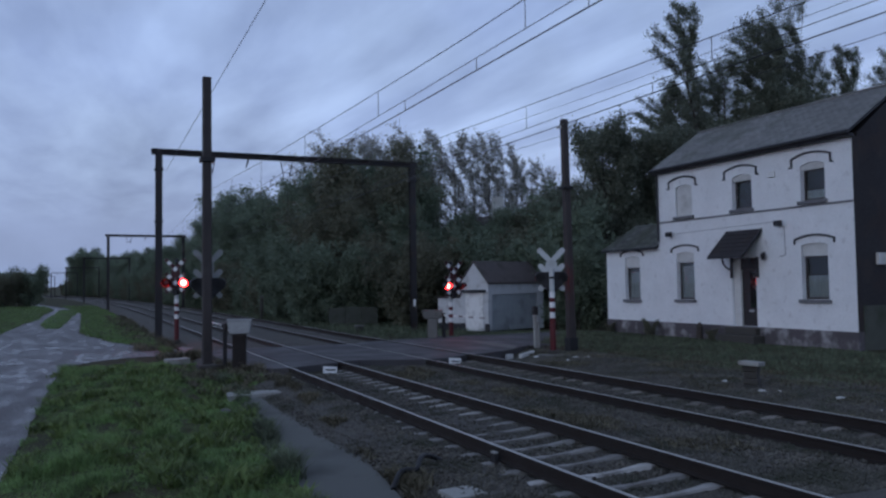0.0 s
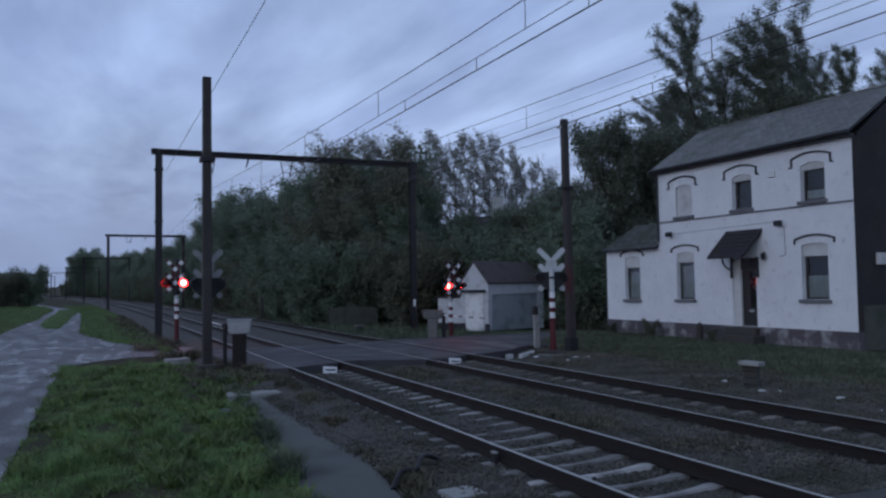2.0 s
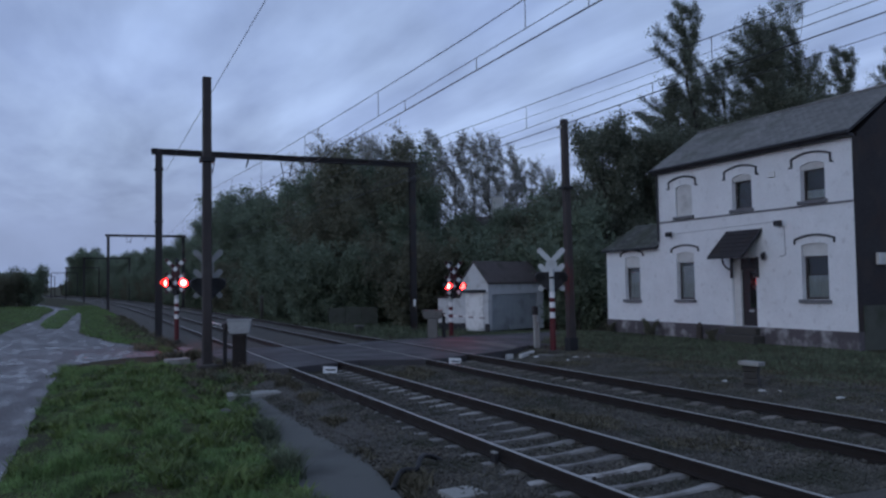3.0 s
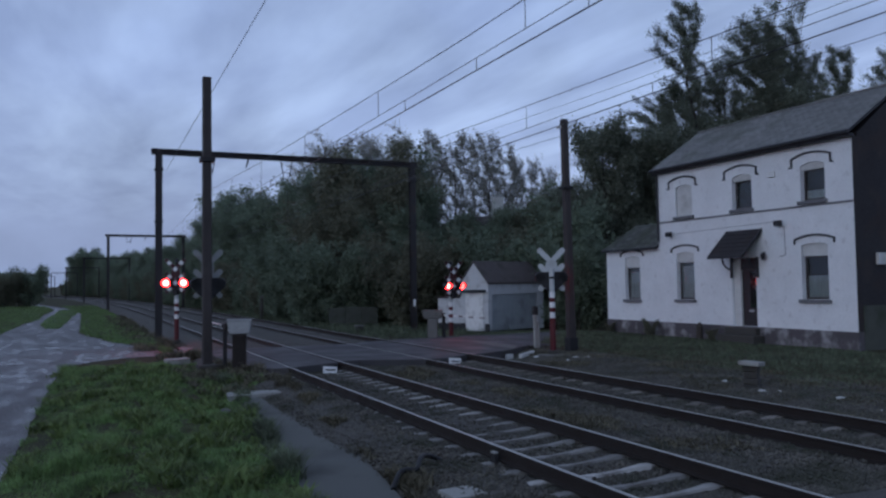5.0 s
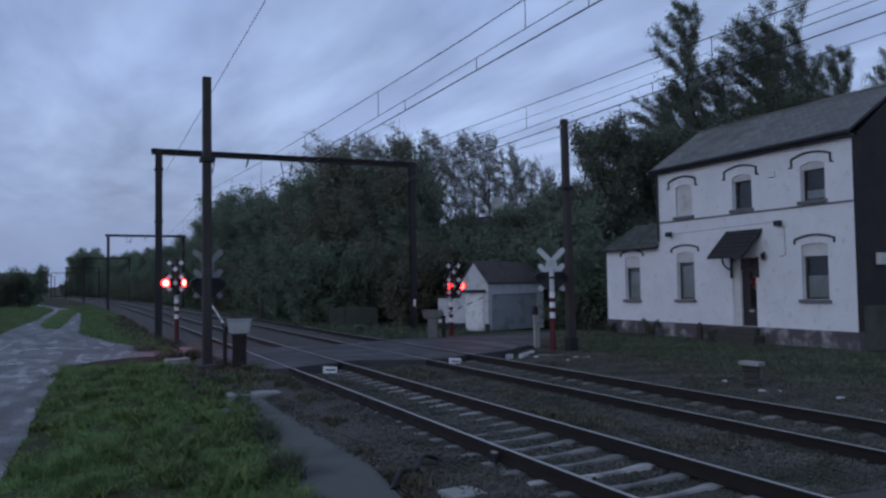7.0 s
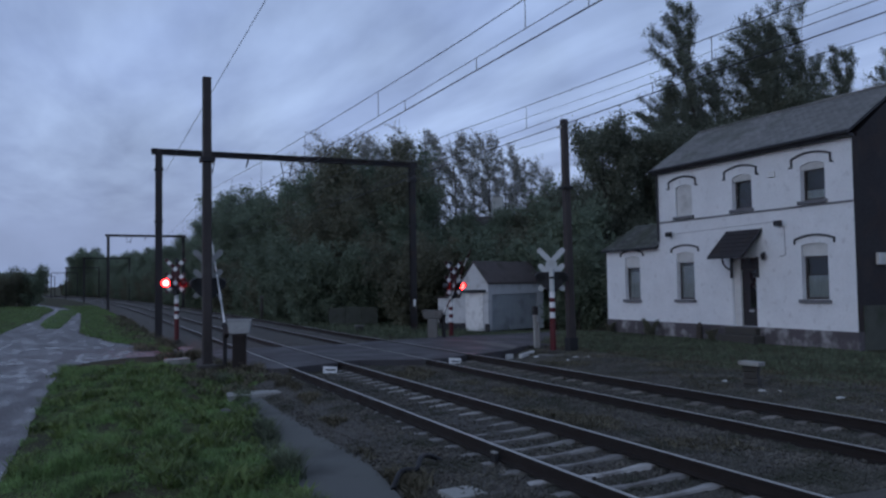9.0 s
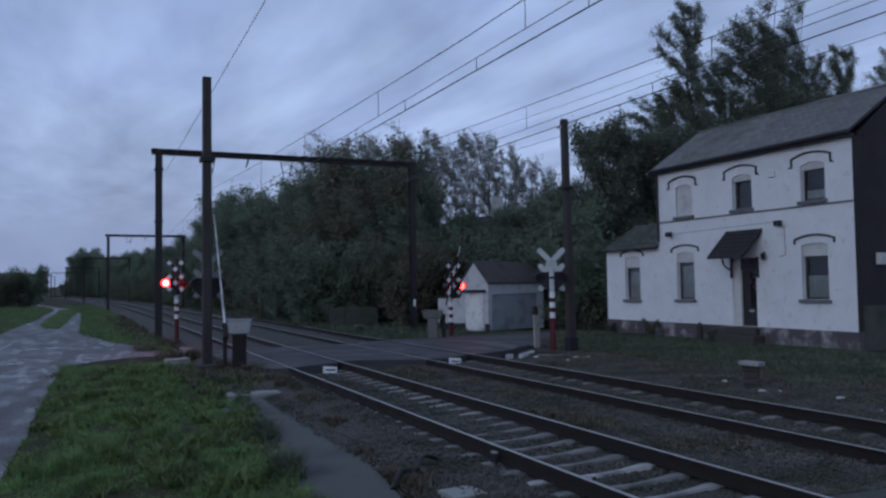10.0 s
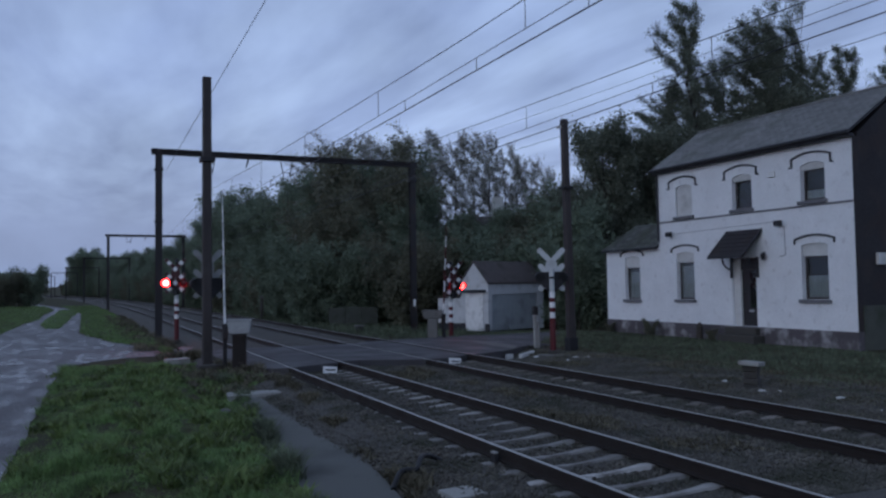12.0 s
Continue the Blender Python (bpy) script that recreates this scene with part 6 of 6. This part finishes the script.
    w = thing("low_wall", pose(15.2, 47.6, -0.45, 0, 0, -3), "low mossy concrete wall before the undergrowth", "wall")
    for k in range(3):
        part("wall_panel", box(-1.56 + 1.04 * k, -0.525 + 1.04 * k, -0.07, 0.07, 0, 1.25 + 0.04 * (k % 2), 0.02), M_MOSSCONCRETE, w)
    q = thing("marker_post", pose(12.4, 62.0, -0.45), "slender grey concrete marker post beside the far track", "post")
    part("shaft", box(-0.09, 0.09, -0.08, 0.08, -0.1, 1.75, 0.02), M_DARKCONCRETE, q)
    part("head", box(-0.12, 0.12, -0.1, 0.1, 1.751, 1.95, 0.03), M_OLDCONCRETE, q)
    c = thing("marker_box", pose(13.5, 41.2, -0.45), "small grey concrete box beside the far track", "box")
    part("body", box(-0.2, 0.2, -0.2, 0.2, -0.1, 0.4, 0.02), M_DARKCONCRETE, c)
    part("lid", box(-0.24, 0.24, -0.24, 0.24, 0.401, 0.46, 0.015), M_OLDCONCRETE, c)


def path_weeds(u, v):
    y = 8.0 + 14 * u
    edge = np.interp(y, [5, 8.5, 9.4, 10.7, 12.6, 13.8, 17.6, 22], [1.9, 2.25, 2.3, 2.36, 2.64, 2.76, 3.1, 3.3])
    d = noise.noise((1.7, y * 1.3, 3))
    return (edge + 0.18 * (v - 0.55) + 0.1 * d, y, 0.8 + 1.3 * max(0, d)) if d > -0.15 else None


def track_weeds(u, v):
    y = 7.0 + 13.5 * u
    edge = np.interp(y, [5, 8.5, 9.4, 10.7, 12.6, 13.8, 17.6, 22], [3.0, 3.3, 3.38, 3.53, 3.66, 3.72, 4.15, 4.3])
    d = noise.noise((4.7, y * 0.9, 8))
    return (edge + 0.08 + 0.3 * v * v + 0.08 * d, y, 0.6 + 1.2 * max(0, d)) if d > -0.1 + 0.5 * v else None


def pole_weeds(u, v):
    x, y = 2.3 + 2.1 * u, 18.4 + 7.0 * v
    d = noise.noise((x * 1.2, y * 0.8, 12))
    return (x, y, 0.7 + 1.1 * max(0, d)) if d > -0.15 else None


def ballast_weeds(u, v):
    y = 6 + 15 * u
    x = 7.0 + 1.5 * v * 1.2 if v < 0.7 else 11.2 + (v - 0.7) * 8
    d = noise.noise((x * 0.9, y * 0.5, 21))
    return (x, y, 0.6 + max(0, d)) if d > 0.1 else None


def gravel_weeds(u, v):
    x, y = 12.2 + 3.6 * v, 6 + 18 * u
    d = noise.noise((x * 1.3, y * 0.9, 31)) + (x - 13.6) * 0.08
    return (x, y, 0.5 + max(0, d)) if d > 0.0 else None


def bank_weeds(u, v):
    if u < 0.15:
        x, y = 2.3 + 1.8 * v, 28.4 + 2.4 * u / 0.15
    else:
        y = 33.5 + 45 * ((u - 0.15) / 0.85) ** 1.5
        x = 3.25 + bend(y) - 1.5 * v * v
    d = noise.noise((x * 1.1, y * 0.5, 41))
    return (x, y, 0.7 + max(0, d)) if d > -0.25 else None


def house_front():
    st = thing("timber_stump", pose(XH - 0.35, 23.65, -0.12), "short rotten brown timber stump by the house wall", "stump")
    part("body", rod((0, 0, -0.1), (0.02, 0, 0.55), 0.14, 0.11, 9), M_BARK, st)
    part("split_top", rod((0.02, 0, 0.551), (0.05, 0.02, 0.68), 0.1, 0.03, 6), M_BARK, st)
    tree("bush_b", XH - 0.4, 26.5, 0.15, "low dark shrub against the plinth", "shrubs at the house", name="bush", z=-0.15)
    tree("bush_b", XH - 0.4, 22.95, 0.1, "low dark shrub against the plinth", "shrubs at the house", name="bush", z=-0.15)
    tree("bush_b", XH - 0.3, 29.3, 0.11, "low dark shrub against the plinth", "shrubs at the house", name="bush", z=-0.15)


house_front()
small_things()
ballast_stones()
gravel_stones()
grass("path_weeds", 65, 6000, path_weeds, 0.2, 0.012, M_DRYGRASS, "dark weeds leaning over the edge of the footpath")
grass("track_weeds", 66, 5000, track_weeds, 0.12, 0.009, M_WEEDS, "withered brown weeds between footpath and ballast")
grass("ballast_weeds", 68, 8000, ballast_weeds, 0.11, 0.009, M_WEEDS, "low withered weeds between the ballast stones")
grass("gravel_weeds", 69, 16000, gravel_weeds, 0.12, 0.009, M_WEEDS, "withered weeds in the gravel before the house")
grass("bank_weeds", 70, 6500, bank_weeds, 0.3, 0.015, M_WEEDS, "withered brown weeds between dirt road and ballast")
grass("pole_weeds", 67, 5500, pole_weeds, 0.24, 0.012, M_WEEDS, "withered brown weeds round the lineside pole")
grass("grass_verge", 61, 112000, verge, 0.13, 0.0068, M_GRASS, "rough wet green grass with yellowed tufts")
grass("broad_weeds", 72, 9000, broad_weeds, 0.17, 0.024, M_BROADWEED, "clumps of broad-leaved weeds in the wet grass")
grass("grass_near", 71, 12000, near_verge, 0.15, 0.01, M_GRASS, "rough wet green grass of the near verge")
grass("grass_yard", 62, 62000, far_verge, 0.1, 0.008, M_DRYGRASS, "short dull grass before the house")
grass("grass_field", 63, 80000, field, 0.17, 0.01, M_GRASS, "rough grass along the dirt road and field")
grass("grass_bank", 64, 22000, right_bank, 0.32, 0.014, M_DRYGRASS, "rank grass below the wood")


# ---- clouds ----
def clouds():
    m = bpy.data.materials.new("drifting_cloud")
    m.use_nodes = True
    n, l = m.node_tree.nodes, m.node_tree.links
    n.clear()
    out, add = n.new("ShaderNodeOutputMaterial"), n.new("ShaderNodeAddShader")
    tr, em = n.new("ShaderNodeBsdfTransparent"), n.new("ShaderNodeEmission")
    co, no = n.new("ShaderNodeTexCoord"), n.new("ShaderNodeTexNoise")
    no.inputs["Scale"].default_value, no.inputs["Detail"].default_value, no.inputs["Distortion"].default_value = 0.0085, 8, 0.2
    rg = n.new("ShaderNodeMapRange")
    rg.inputs[1].default_value, rg.inputs[2].default_value, rg.inputs[4].default_value = 0.36, 0.68, 0.21
    ln = n.new("ShaderNodeVectorMath")
    ln.operation = "LENGTH"
    fade = n.new("ShaderNodeMapRange")
    fade.inputs[1].default_value, fade.inputs[2].default_value, fade.inputs[3].default_value, fade.inputs[4].default_value = 1200, 3600, 1, 0
    mu = n.new("ShaderNodeMath")
    mu.operation = "MULTIPLY"
    em.inputs[0].default_value = (0.6, 0.78, 1.0, 1)
    mp = n.new("ShaderNodeMapping")
    mp.inputs["Rotation"].default_value, mp.inputs["Scale"].default_value = (0, 0, radians(24)), (1.0, 0.24, 1.0)
    l.new(co.outputs["Object"], mp.inputs[0])
    l.new(mp.outputs[0], no.inputs["Vector"])
    l.new(co.outputs["Object"], ln.inputs[0])
    l.new(no.outputs[0], rg.inputs[0])
    l.new(ln.outputs["Value"], fade.inputs[0])
    l.new(rg.outputs[0], mu.inputs[0])
    l.new(fade.outputs[0], mu.inputs[1])
    l.new(mu.outputs[0], em.inputs[1])
    l.new(tr.outputs[0], add.inputs[0])
    l.new(em.outputs[0], add.inputs[1])
    l.new(add.outputs[0], out.inputs[0])
    bm = bmesh.new()
    bmesh.ops.create_circle(bm, cap_ends=True, segments=48, radius=3700)
    ob = part("clouds", bm, m)
    ob.matrix_basis = pose(0, 0, 260)
    return tagged(ob, "pale drifting clouds of a grey dusk sky", "clouds", kind="structure")


CLOUDS = clouds()


# ---- what moves ----
def motions():
    # lamps: each lens turns half round in a tenth of a second, twice a period
    for lens, at, phase in LENSES:
        def angle(f):
            """0 shines to the front, 180 is dark; half a turn takes three frames."""
            k = math.floor(((f - 1) / FPS - phase) / PERIOD + 0.5)
            d = f - 1 - (phase + k * PERIOD) * FPS
            side = 0 if abs(d) <= 9.5 else min(180, 60 * (abs(d) - 9.5))
            if phase + k * PERIOD > 12.1:
                side = 180
            return 360 * k + (side if d > 0 else -side)
        wanted = [(f, angle(f)) for f in range(1, 362)]
        keys = [w for i, w in enumerate(wanted) if i in (0, 360) or abs(w[1] - wanted[i - 1][1]) > 1e-6 or abs(w[1] - wanted[i + 1][1]) > 1e-6]
        walk(lens, [((f - 1) / FPS, pose(*at, 0, 0, a)) for f, a in keys])
    # barriers: down, then rising
    lift = [(0.0, 0), (6.15, 0), (6.4, 1.5), (6.6, 4.5), (6.8, 8), (7.0, 12), (7.2, 16), (8.0, 29.5), (9.0, 44.5), (9.5, 51), (10.0, 58), (10.5, 65), (11.0, 73), (11.5, 79), (12.0, 83.5)]
    for arm, z in ARMS:
        walk(arm, [(t, pose(0, 0, z, a)) for t, a in lift])
    # crowns bend in the gusts
    for k, (crown, amount, turn) in enumerate(SWAYING):
        rows = []
        for i in range(25):
            t = i * 0.5
            a = amount * (0.9 * math.sin(2.2 * t + k * 1.7) + 0.6 * math.sin(3.9 * t + k) + 0.5 * math.sin(0.5 * t + 1) - 0.6)
            b = amount * 0.5 * math.sin(2.9 * t + k * 0.8)
            q = Matrix.Rotation(radians(-turn), 4, "Z") @ pose(0, 0, 0, b, a) @ Matrix.Rotation(radians(turn), 4, "Z")
            rows.append((t, q))
        walk(crown, rows)
    # clouds drift to the left
    walk(CLOUDS, [(0.0, pose(0, 0, 260)), (6.0, pose(-36, 10, 260)), (12.0, pose(-72, 20, 260))])


motions()
